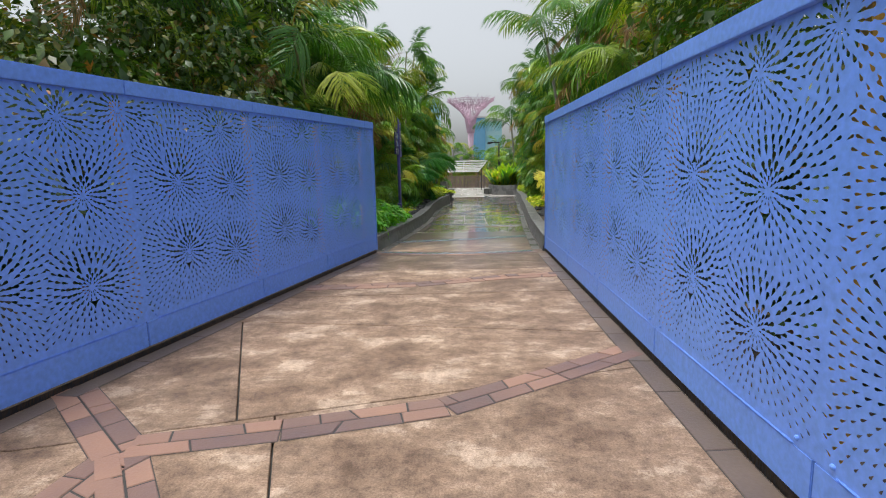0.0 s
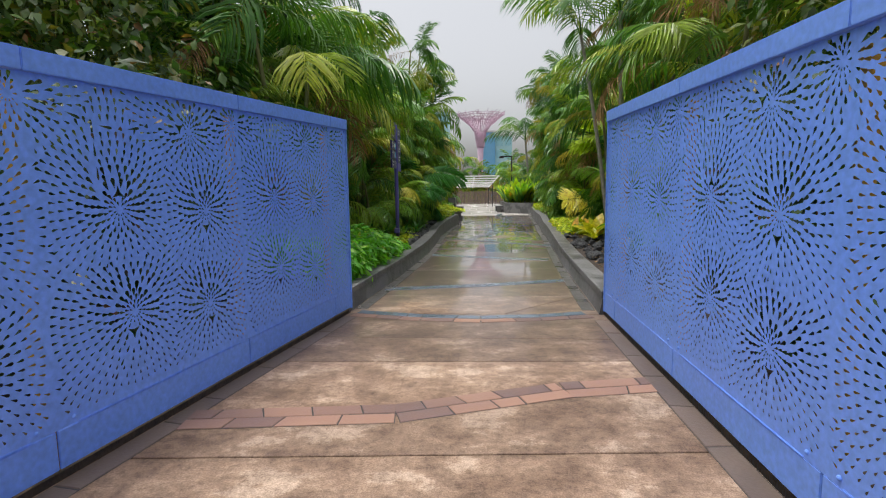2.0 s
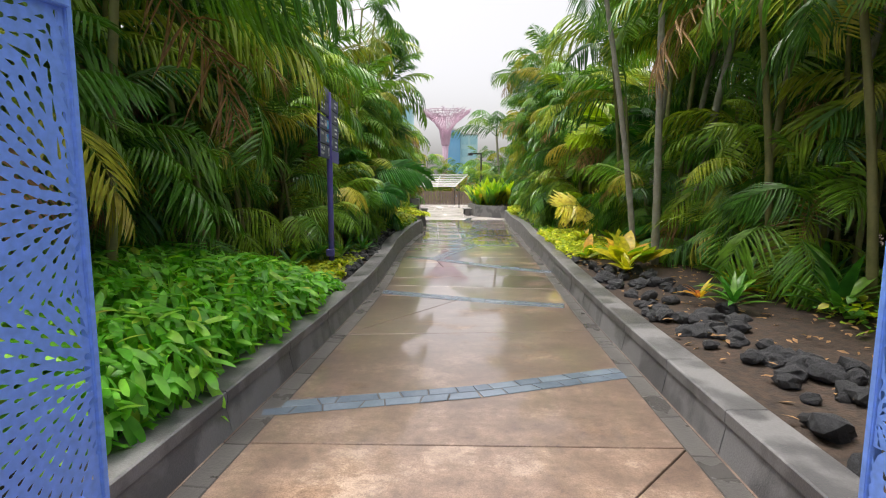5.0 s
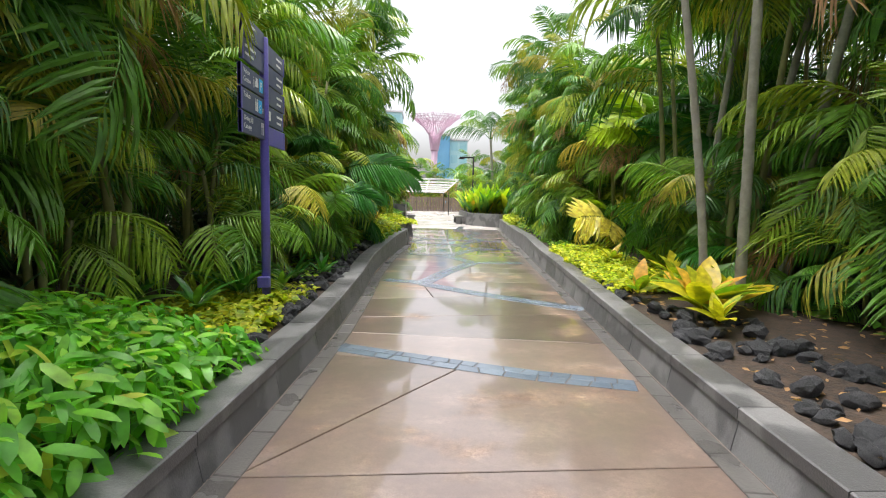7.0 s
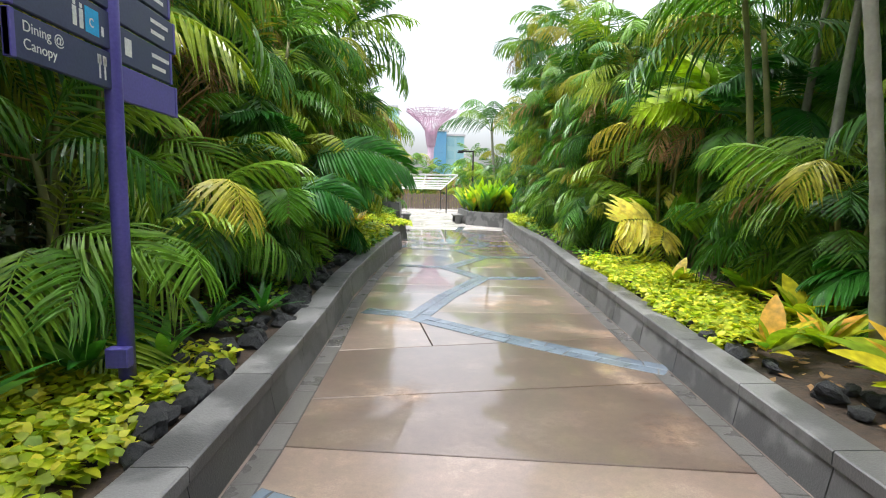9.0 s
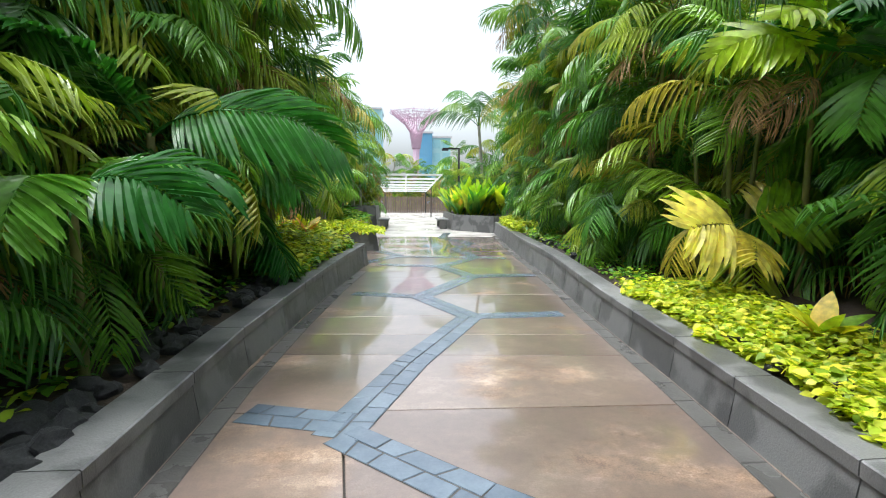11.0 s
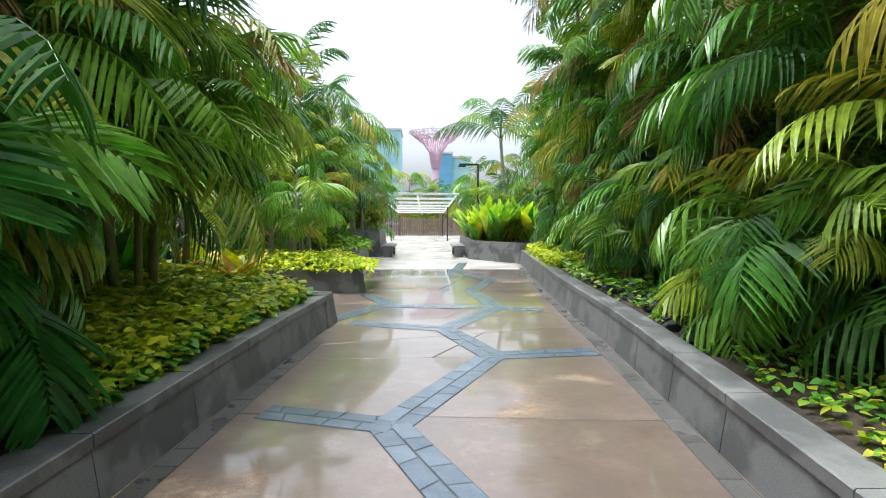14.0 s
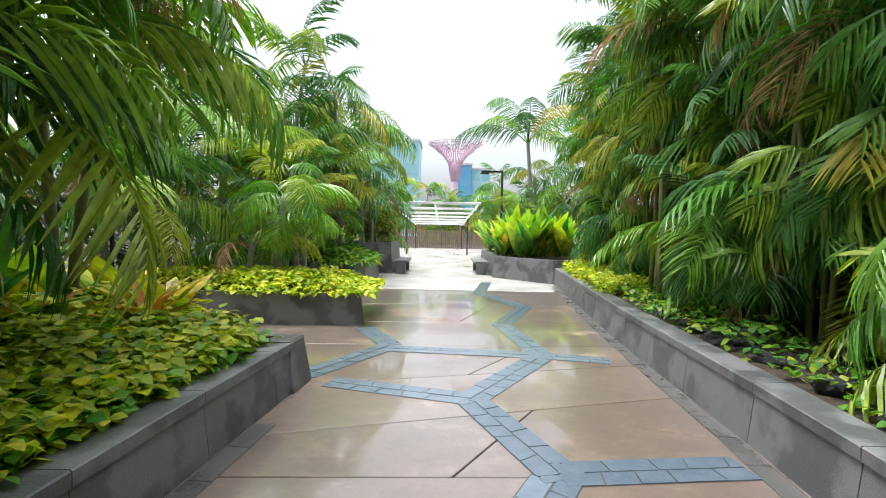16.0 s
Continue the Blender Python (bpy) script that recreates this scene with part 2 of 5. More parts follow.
M_OLIVELEAF = leaf_material("olive tree leaf", ((0.0, (0.07, 0.12, 0.012)), (0.6, (0.2, 0.24, 0.02)), (1.0, (0.38, 0.34, 0.03))), 0.3, 0.5, True)
M_TONGUE = leaf_material("bright strap leaf", ((0.0, (0.08, 0.3, 0.025)), (0.6, (0.16, 0.46, 0.04)), (0.95, (0.28, 0.54, 0.05)), (1.0, (0.42, 0.46, 0.05))), 0.35, 0.4, True)
M_LIME = leaf_material("lime ground cover", ((0.0, (0.2, 0.32, 0.015)), (0.6, (0.45, 0.5, 0.02)), (1.0, (0.68, 0.6, 0.04))), 0.3, 0.5, True)
M_LIMEPALM = leaf_material("lime frond", ((0.0, (0.18, 0.34, 0.02)), (1.0, (0.4, 0.5, 0.03))), 0.35, 0.4)
M_IVY = leaf_material("green ground cover", ((0.0, (0.05, 0.18, 0.02)), (0.5, (0.13, 0.32, 0.03)), (0.8, (0.34, 0.46, 0.03)), (1.0, (0.45, 0.45, 0.04))), 0.3, 0.42, True)
M_YELLOWLEAF = leaf_material("yellow-green broad leaf", ((0.0, (0.16, 0.34, 0.025)), (0.35, (0.4, 0.48, 0.03)), (0.8, (0.7, 0.58, 0.03)), (1.0, (0.75, 0.3, 0.08))), 0.3, 0.38)
M_REDLEAF = leaf_material("red and orange leaf", ((0.0, (0.4, 0.08, 0.02)), (0.5, (0.6, 0.26, 0.03)), (1.0, (0.55, 0.48, 0.04))), 0.3, 0.42)


# ---- helpers for meshes ----
def mesh_of(name, verts, faces, mat, smooth=False):
    me = bpy.data.meshes.new(name)
    me.from_pydata([tuple(map(float, v)) for v in verts], [], [tuple(map(int, f)) for f in faces])
    me.materials.append(mat)
    if smooth:
        me.polygons.foreach_set("use_smooth", [True] * len(me.polygons))
    me.update()
    return me


def part(name, data, mat, parent, label=""):
    """A bmesh or mesh as one mesh object under a thing or part."""
    if isinstance(data, bmesh.types.BMesh):
        me = bpy.data.meshes.new(name)
        data.to_mesh(me)
        data.free()
        me.materials.append(mat)
    else:
        me = data
    ob = new(name, me)
    ob.parent = parent
    return tagged(ob, label)


def box(bm, x0, x1, y0, y1, z0, z1, bevel=0.0):
    r = bmesh.ops.create_cube(bm, size=1.0)
    vs = r["verts"]
    for v in vs:
        v.co = Vector(((x0 + x1) / 2 + v.co.x * (x1 - x0), (y0 + y1) / 2 + v.co.y * (y1 - y0), (z0 + z1) / 2 + v.co.z * (z1 - z0)))
    if bevel:
        es = list({e for v in vs for e in v.link_edges})
        bmesh.ops.bevel(bm, geom=es, offset=bevel, segments=1, affect="EDGES")
    return bm


def tube(points, radii, n=7):
    """Verts and faces of a bent tapering tube."""
    vs, fs = [], []
    for i, p in enumerate(points):
        p = Vector(p)
        a, b = Vector(points[max(i - 1, 0)]), Vector(points[min(i + 1, len(points) - 1)])
        d = (b - a).normalized()
        u = d.orthogonal().normalized() if abs(d.x) > 0.98 else d.cross(Vector((1, 0, 0))).normalized()
        w = d.cross(u)
        for k in range(n):
            t = 2 * math.pi * k / n
            vs.append(p + (u * math.cos(t) + w * math.sin(t)) * radii[i])
    for i in range(len(points) - 1):
        for k in range(n):
            fs.append((i * n + k, i * n + (k + 1) % n, (i + 1) * n + (k + 1) % n, (i + 1) * n + k))
    fs.append(tuple(range(n))[::-1])
    fs.append(tuple(range((len(points) - 1) * n, len(points) * n)))
    return vs, fs


def along(pts, y):
    """x on a polyline of (y, x) at y."""
    return float(np.interp(y, [p[0] for p in pts], [p[1] for p in pts]))


# ---- the plan: foot of both kerbs as (y, x) ----
KERB_L = [(9.6, -1.22), (13.0, -0.9), (15.5, -0.73), (18.0, -0.68), (20.3, -0.7), (23.5, -0.5), (26.75, -0.2)]
KERB_R = [(9.4, 1.82), (13.0, 2.1), (15.5, 2.35), (19.7, 2.78), (21.7, 2.93), (25.0, 3.3), (28.6, 3.56), (36.4, 4.35)]
KERB_H = [(9.0, 0.28), (15.0, 0.29), (20.0, 0.35), (25.0, 0.45), (40.0, 0.48)]

# ---- ground and path ----
ground = new("ground", mesh_of("ground", [(-900, -900, -0.06), (900, -900, -0.06), (900, 900, -0.06), (-900, 900, -0.06)], [(0, 1, 2, 3)], M_SOIL))
tagged(ground, "dark bare soil spreading out under the garden", "ground", kind="structure")

floor = new("floor", mesh_of("floor", [(-8, -6, -0.03), (9, -6, -0.03), (9, 80, -0.03), (-8, 80, -0.03)], [(0, 1, 2, 3)], M_BASE))
tagged(floor, "sand-brown washed concrete walkway with stone bands, wet further in", "walkway", kind="structure")

# cross joints of the slabs as x1, y1, x2, y2
JOINTS = [(-2, -3.0, 2, -2.6), (-2, -0.6, 2, -0.9), (-2, 1.35, 2, 1.05), (-1.4, 2.95, 1.6, 3.85), (-1.88, 5.1, 1.6, 4.65), (-1.35, 6.09, 1.61, 6.23),
          (-1.57, 6.6, 1.7, 7.15), (-1.0, 7.7, 1.55, 7.75), (-0.84, 8.45, 1.37, 8.4), (-1.2, 9.5, 1.8, 9.4), (-1.06, 10.53, 1.56, 10.43), (-1.1, 11.15, 1.9, 11.6),
          (-0.7, 12.88, 1.6, 12.97), (-0.57, 14.95, 1.96, 14.35), (-0.57, 15.75, 2.31, 15.4), (-0.54, 16.45, 1.65, 16.7), (-0.5, 17.6, 2.4, 18.1), (-0.5, 19.25, 2.6, 19.2),
          (-0.3, 20.5, 2.59, 20.3), (-0.32, 21.2, 2.77, 21.0), (-0.28, 21.95, 2.62, 22.0), (-0.1, 23.4, 2.9, 23.2), (-0.1, 24.9, 3.1, 25.0), (-0.06, 25.55, 3.3, 26.5),
          (0.0, 26.75, 3.4, 27.6), (0, 28.4, 3.4, 28.5), (0, 30.0, 3.4, 30.2), (0, 32, 3.6, 32.3), (0, 34.6, 4, 34.4), (0, 37, 4, 37.2), (0, 40, 4, 40), (0, 44, 4, 44), (0, 49, 4, 49), (0, 55, 4, 55), (0, 62, 4, 62), (0, 75, 4, 75)]
# rows that a second joint splits: at row i, x on the lower and on the upper joint
SPLITS = {2: (-0.1, -0.75), 3: (-0.95, -1.8), 9: (0.7, 1.75), 12: (-0.8, 0.6), 16: (0.4, 0.2), 18: (0.8, 1.0), 20: (1.3, 0.9), 22: (1.2, 1.9), 24: (1.4, 2.3), 26: (1.4, 2.1)}


def joint_y(j, x):
    x1, y1, x2, y2 = j
    return y1 + (y2 - y1) * (x - x1) / (x2 - x1)


def joint_line(j):
    """The joint across the walkway, level outside of it."""
    return [(-3.2, joint_y(j, -2.0)), (-2.0, joint_y(j, -2.0)), (3.2, joint_y(j, 3.2)), (5.2, joint_y(j, 3.2))]


def shrunk(corners, g):
    """The corners of a convex polygon, counter-clockwise, with every edge moved in by g."""
    out, k = [], len(corners)
    for i in range(k):
        p0, p1, p2 = (Vector(corners[(i + j) % k][:2]) for j in (-1, 0, 1))
        a, b = (p1 - p0).normalized(), (p2 - p1).normalized()
        na, nb = Vector((-a.y, a.x)), Vector((-b.y, b.x))
        m = na + nb
        m = m / max(m.dot(na), 0.3)
        out.append(p1 + m * g)
    return [(v.x, v.y) for v in out]


def slab(corners, parent, mat, z=0.0, gap=0.006, thick=0.03, name="slab"):
    """A flat stone with a small chamfer, from its corners in order."""
    k = len(corners)
    vs = []
    for inset, h in ((gap, z - thick), (gap, z - 0.004), (gap + 0.004, z)):
        vs += [(x, y, h) for x, y in shrunk(corners, inset)]
    fs = [tuple(range(2 * k, 3 * k))]
    for r in (0, 1):
        for i in range(k):
            fs.append((r * k + i, r * k + (i + 1) % k, (r + 1) * k + (i + 1) % k, (r + 1) * k + i))
    return part(name, mesh_of(name, vs, fs, mat), mat, parent)


for i in range(len(JOINTS) - 1):
    a, b = JOINTS[i], JOINTS[i + 1]
    q = [*joint_line(a), *reversed(joint_line(b))]
    if i in SPLITS:
        u, w = SPLITS[i]
        pu, pw = (u, joint_y(a, u)), (w, joint_y(b, w))
        slab([*[p for p in joint_line(a) if p[0] < u - 0.05], pu, pw, *[p for p in reversed(joint_line(b)) if p[0] < w - 0.05]], floor, M_CONC)
        slab([pu, *[p for p in joint_line(a) if p[0] > u + 0.05], *[p for p in reversed(joint_line(b)) if p[0] > w + 0.05], pw], floor, M_CONC)
    else:
        # beyond y 33 the slabs carry the sky's glare in their colour
        slab(q, floor, M_PLAZA_GLARE if a[1] > 33 else M_CONC)

# wide slabs of the plaza on both sides beyond the planted walk
for yy in range(27, 70, 3):
    for x0, x1 in ((-8.0, -3.21), (5.21, 9.0)):
        slab([(x0, yy), (x1, yy), (x1, yy + 3), (x0, yy + 3)], floor, M_PLAZA_GLARE if yy > 32 else M_CONC)


# ---- kerbs ----
def kerb(name, line, side, y0, y1, label):
    """A low stone retaining kerb of separate blocks with a coping; side -1: left of the walk, 1: right."""
    thing = tagged(new(name), label, "kerb", kind="structure")
    y, rng = y0, random.Random(len(name) + int(side))
    while y < y1 - 0.05:
        e = min(y + rng.uniform(0.85, 1.15), y1)
        if y1 - e < 0.3:
            e = y1
        for kind in ("kerb_block", "coping"):
            h0, h1 = along(KERB_H, y) , along(KERB_H, e)
            vs = []
            for yy, h, g in ((y, h0, 0.004), (e, h1, -0.004)):
                x = along(line, yy)
                if kind == "kerb_block":
                    prof = [(0, -0.03), (0.045, h - 0.085), (0.26, h - 0.085), (0.26, -0.03)]
                else:
                    prof = [(0.03, h - 0.08), (0.03, h - 0.008), (0.04, h), (0.29, h), (0.3, h - 0.008), (0.3, h - 0.08)]
                vs += [(x + side * px, yy + g, pz) for px, pz in prof]
            k = len(vs) // 2
            fs = [(i, (i + 1) % k, k + (i + 1) % k, k + i) for i in range(k)] + [tuple(range(k))[::-1], tuple(range(k, 2 * k))]
            if side < 0:
                fs = [f[::-1] for f in fs]
            part(kind, mesh_of(kind, vs, fs, M_KERB), M_KERB, thing)
        y = e
    return thing


kerb("kerb_1", KERB_L, -1, 9.62, 26.75, "low grey stone kerb wall along the planting bed")
kerb("kerb_2", KERB_R, 1, 9.4, 36.4, "low grey stone kerb wall along the planting bed")


# raised soil beds behind the kerbs
def bed(name, line, side, y0, y1, width, label):
    n, k = 60, 12
    vs, fs = [], []
    for i in range(n + 1):
        y = y0 + (y1 - y0) * i / n
        h = along(KERB_H, y)
        for j in range(k + 1):
            d = 0.25 + (width - 0.25) * (j / k) ** 1.6
            z = h - 0.07 + 0.1 * min(1, d / 2) + 0.05 * noise.noise((y * 1.7, d * 2.1, side))
            vs.append((along(line, y) + side * d, y, z))
    for i in range(n):
        for j in range(k):
            a = i * (k + 1) + j
            f = (a, a + 1, a + k + 2, a + k + 1)
            fs.append(f if side > 0 else f[::-1])
    me = mesh_of(name, vs, fs, M_SOIL, True)
    return tagged(new(name, me), label, "soil", kind="structure")


bed("soil_bed", KERB_L, -1, 9.6, 26.6, 7.0, "dark soil planting bed behind the low kerb")
bed("soil_bed", KERB_R, 1, 9.4, 36.3, 7.0, "dark soil planting bed behind the low kerb")


# end wall of the planted bed where the walk opens out
def planter(name, corners, h, label, batter=0.07, wall=0.16):
    """A planter with battered stone walls, from its foot's corners counter-clockwise."""
    thing = tagged(new(name), label, "planter", kind="structure")
    k = len(corners)
    top = shrunk(corners, batter)
    inner = shrunk(corners, batter + wall)
    for i in range(k):
        j = (i + 1) % k
        vs = [(*corners[i], -0.03), (*corners[j], -0.03), (*top[j], h), (*top[i], h), (*inner[i], h), (*inner[j], h), (*inner[i], -0.03), (*inner[j], -0.03)]
        fs = [(0, 1, 2, 3), (3, 2, 5, 4), (4, 5, 7, 6), (0, 3, 4, 6), (1, 7, 5, 2)]
        part("wall_face", mesh_of("wall_face", vs, fs, M_KERB), M_KERB, thing)
    part("soil", mesh_of("soil", [(*p, h - 0.08) for p in inner], [tuple(range(k))], M_SOIL), M_SOIL, thing)
    return thing


planter("planter_1", [(-6.0, 26.05), (-0.2, 26.4), (-0.16, 26.85), (-6.0, 28.3)], 0.46, "grey stone end wall of the planting bed")
planter("planter_2", [(-4.8, 29.5), (-0.08, 29.65), (-0.45, 31.6), (-4.8, 31.9)], 0.5, "battered grey stone planter filled with lime ground cover")
planter("planter_3", [(-5.5, 34.3), (-0.95, 35.4), (-0.95, 38.0), (-5.5, 38.6)], 0.62, "grey stone planter filled with green shrubs")
planter("planter_4", [(-4.5, 39.2), (-0.65, 39.2), (-0.65, 42.5), (-4.5, 42.5)], 1.05, "tall grey stone planter beside a bench")
planter("planter_5", [(2.75, 38.2), (4.3, 36.3), (8.5, 36.3), (8.5, 44.0), (2.75, 44.0)], 0.7, "grey stone planter filled with bright green shrubs")


# ---- palms ----
def frond_mesh(name, length, width, pairs, a0, droop, leaf_w, mat, seed, vee=0.35, forward=0.8, sag=0.35, bare=0.14, wild=0.08, cuts=((0.02, 0.35), (0.35, 1.0), (0.7, 0.8))):
    """A feather frond that springs from the origin along +x and arches down: midrib and leaflets."""
    rng = random.Random(seed)
    steps = 14
    pts, dirs = [Vector((0, 0, 0))], []
    for i in range(steps):
        a = a0 - droop * ((i + 0.5) / steps) ** 1.25
        d = Vector((math.cos(a), 0.05 * math.sin(i * 0.6 + seed), math.sin(a))).normalized()
        dirs.append(d)
        pts.append(pts[-1] + d * length / steps)
    dirs.append(dirs[-1])
    vs, fs = tube(pts[::2], [0.014 * (1 - 0.9 * i / 7) * length / 1.8 for i in range(8)], 4)
    vs = [tuple(v) for v in vs]
    for p in range(pairs):
        s = bare + (1 - bare) * (p + 0.5) / pairs
        f = s * steps
        i = min(int(f), steps - 1)
        base = pts[i].lerp(pts[i + 1], f - i)
        d = dirs[i]
        up = d.cross(Vector((0, -1, 0))).normalized()
        r = (s - bare) / (1 - bare)
        long = width * (0.45 + 0.75 * math.sin(math.pi * min(1, 0.12 + r * 0.8)) ** 0.8) * (1 - 0.45 * r ** 3)
        for side in (-1, 1):
            ll = long * rng.uniform(0.85, 1.1)
            fw = forward * (0.6 + 0.9 * r) + rng.uniform(-wild, wild) * 2
            v = vee + rng.uniform(-wild, wild) * 2
            out = (Vector((0, side, 0)) + d * fw + up * v).normalized()
            w = leaf_w * rng.uniform(0.85, 1.15) * (0.7 + 0.5 * math.sin(math.pi * r))
            across = (d - out * d.dot(out)).normalized()
            b0 = len(vs)
            for t, ww in cuts:
                c = base + out * ll * t - Vector((0, 0, 1)) * sag * ll * t * t
                crease = across.cross(out) * w * ww * 0.22
                vs += [tuple(c - across * w * ww / 2 + crease), tuple(c - crease), tuple(c + across * w * ww / 2 + crease)]
            tip = base + out * ll * 0.97 - Vector((0, 0, 1)) * sag * ll * 1.05
            vs.append(tuple(tip))
            for i in range(len(cuts) - 1):
                j = b0 + 3 * i
                fs += [(j, j + 1, j + 4, j + 3), (j + 1, j + 2, j + 5, j + 4)]
            n = len(vs) - 1
            fs += [(n - 3, n - 2, n), (n - 2, n - 1, n)]
    return mesh_of(name, vs, fs, mat)


ARECA = [frond_mesh("frond", 1.6, 0.46, 19, radians(a), radians(dr), 0.038, M_FROND, k, vee, 0.8, sg, 0.18, 0.1)
         for k, (a, dr, vee, sg) in enumerate(((66, 95, 0.4, 0.3), (50, 105, 0.3, 0.5), (38, 95, 0.2, 0.6), (74, 130, 0.3, 0.5), (22, 80, 0.1, 0.65), (82, 75, 0.4, 0.25), (58, 140, 0.2, 0.55)))]
ROYAL = [frond_mesh("frond", 2.6, 0.62, 27, radians(a), radians(dr), 0.042, M_FROND, 20 + k, vee, 0.7, sg)
         for k, (a, dr, vee, sg) in enumerate(((55, 105, 0.2, 0.7), (30, 90, 0.1, 0.85), (72, 130, 0.2, 0.7)))]
FINE = ((0.02, 0.3), (0.18, 0.85), (0.36, 1.0), (0.55, 0.95), (0.72, 0.75), (0.87, 0.45))
BROAD = [frond_mesh("frond", 1.5, 0.46, 26, radians(a), radians(dr), 0.05, M_BROAD, 40 + k, 0.2, 0.8, 0.3, 0.2, 0.05, FINE)
         for k, (a, dr) in enumerate(((60, 100), (40, 95), (25, 80)))]
DRY = [frond_mesh("dry_frond", 1.5, 0.35, 24, radians(10), radians(95), 0.02, M_DRY, 80, 0.0, 0.9, 0.8, 0.14, 0.25)]


def stem_mesh(h, r, lean, seed, mat=None, n=8):
    rng = random.Random(seed)
    ph = rng.uniform(0, 6.28)
    k = 9
    pts = [(lean * (i / k) ** 1.5 * math.cos(ph), lean * (i / k) ** 1.5 * math.sin(ph), h * i / k - 0.12 * (i == 0)) for i in range(k + 1)]
    vs, fs = tube(pts, [r * (1.25 - 0.45 * i / k) * (1.0 + 0.06 * (i % 2)) for i in range(k + 1)], n)
    return mesh_of("stem", vs, fs, mat or M_CANE, True), pts[-1]


def palm(x, y, z, stems, fronds, kinds, seed, label, category="palm", scale=1.0, r=0.03, bias=None, mat=None, spread=0.35, lean=0.35, dry=0.0, name="palm", roll=None):
    """A clumping palm: canes of several heights, each with its own head of fronds.
    bias: the bearing in degrees that its fronds favour."""
    rng = random.Random(seed)
    thing = tagged(new(name), label, category)
    thing.location = (x, y, z)
    thing.rotation_euler = (0, 0, 0)
    for i, h in enumerate(stems):
        a = rng.uniform(0, 6.28)
        d = spread * (0 if len(stems) == 1 else rng.uniform(0.3, 1))
        me, tip = stem_mesh(h, r, lean * h * 0.3, seed * 31 + i, mat)
        st = part("stem", me, None, thing)
        st.location = (d * math.cos(a), d * math.sin(a), 0)
        a0 = rng.uniform(0, 360)
        for k in range(fronds):
            az = a0 + k * 137.5 + rng.uniform(-15, 15)
            if bias is not None and rng.random() < 0.55:
                az = bias + rng.uniform(-75, 75)
            turn = rng.uniform(-32, 32) if roll is None else rng.uniform(*roll)
            me = rng.choice(DRY) if rng.random() < dry else rng.choice(kinds)
            fr = part("dry_frond" if me in DRY else "frond", me, None, thing)
            q = k / max(fronds - 1, 1)
            fr.matrix_local = pose(st.location.x + tip[0], st.location.y + tip[1], tip[2] - 0.05 - 0.25 * (1 - q) * rng.random(), turn, rng.uniform(-22, 24) + 14 * (1 - q), az) @ Matrix.Diagonal((*[scale * rng.uniform(0.78, 1.12)] * 3, 1))
    return thing


rngp = random.Random(7)


def hedge(line, side, ys, offs, heights, label, kinds=None, fronds=6, count=(3, 5), scale=1.0):
    """A row of clumping palms behind a kerb."""
    for i, y in enumerate(ys):
        off = offs[0] + rngp.uniform(0, offs[1] - offs[0])
        x = along(line, y) + side * off
        n = rngp.randint(*count)
        hs = [rngp.uniform(*heights) for _ in range(n)]
        palm(x, y + rngp.uniform(-0.25, 0.25), along(KERB_H, y), hs, fronds, kinds or ARECA, rngp.randint(0, 99999), label, bias=180 if side > 0 else 0, dry=0.05, scale=scale, spread=0.45, roll=(-34, 42) if side < 0 else (-42, 34))


L_PALM = "clumping areca palm with arching feathery green fronds"
hedge(KERB_L, -1, np.arange(11.0, 15.2, 1.1), (2.5, 3.0), (1.6, 3.6), L_PALM, count=(4, 6))
hedge(KERB_L, -1, np.arange(17.7, 22.0, 1.1), (2.0, 2.5), (0.4, 5.0), L_PALM, count=(5, 6))
hedge(KERB_L, -1, np.arange(22.2, 24.6, 1.0), (1.7, 2.2), (1.2, 5.2), L_PALM, count=(5, 7))
hedge(KERB_L, -1, np.arange(10.4, 25.5, 1.5), (3.0, 4.2), (2.2, 5.6), L_PALM, scale=1.15, count=(4, 5))
hedge(KERB_R, 1, np.arange(22.6, 35.8, 1.0), (1.5, 2.0), (0.4, 4.8), L_PALM, count=(6, 8))
hedge(KERB_R, 1, np.arange(16.0, 22.0, 1.4), (2.8, 3.3), (0.3, 1.6), L_PALM, count=(3, 4), scale=0.8)
hedge(KERB_R, 1, np.arange(10.4, 37, 1.5), (3.4, 4.4), (1.6, 5.0), L_PALM, scale=1.15, count=(4, 6))
hedge(KERB_L, -1, np.arange(21.4, 25.0, 1.5), (1.5, 2.0), (3.4, 6.4), L_PALM, count=(3, 4))
hedge(KERB_R, 1, np.arange(25.6, 36.5, 1.3), (1.1, 1.6), (2.8, 6.6), L_PALM, count=(3, 4))
hedge(KERB_L, -1, np.arange(21.2, 23.7, 1.2), (1.4, 1.9), (0.9, 2.4), L_PALM, count=(4, 5))
hedge(KERB_R, 1, np.arange(23.0, 35.5, 1.3), (1.7, 2.0), (0.6, 1.2), L_PALM, count=(3, 3), scale=0.75)
for k, (x, y, hs) in enumerate(((-2.9, 12.0, (3.2, 4.2)), (-2.7, 13.5, (3.4, 4.6)), (-2.6, 15.2, (3.0, 4.4)), (4.7, 17.2, (4.2, 5.4)), (-1.75, 23.4, (4.2, 5.4)), (-1.8, 25.0, (2.3, 3.3)), (-2.2, 25.9, (2.6, 3.6)))):
    palm(x, y, 0.34, hs, 8, ARECA, 930 + k, "tall clumping palm with feathery fronds overhanging the walk", bias=0 if x < 0 else 180, scale=1.2, r=0.04, spread=0.3, dry=0.08)
hedge(KERB_L, -1, np.arange(20.8, 24.6, 1.0), (1.6, 2.2), (2.2, 3.6), L_PALM, count=(3, 4), fronds=7)
L_LOW = "low clumping palm with drooping green fronds near the kerb"
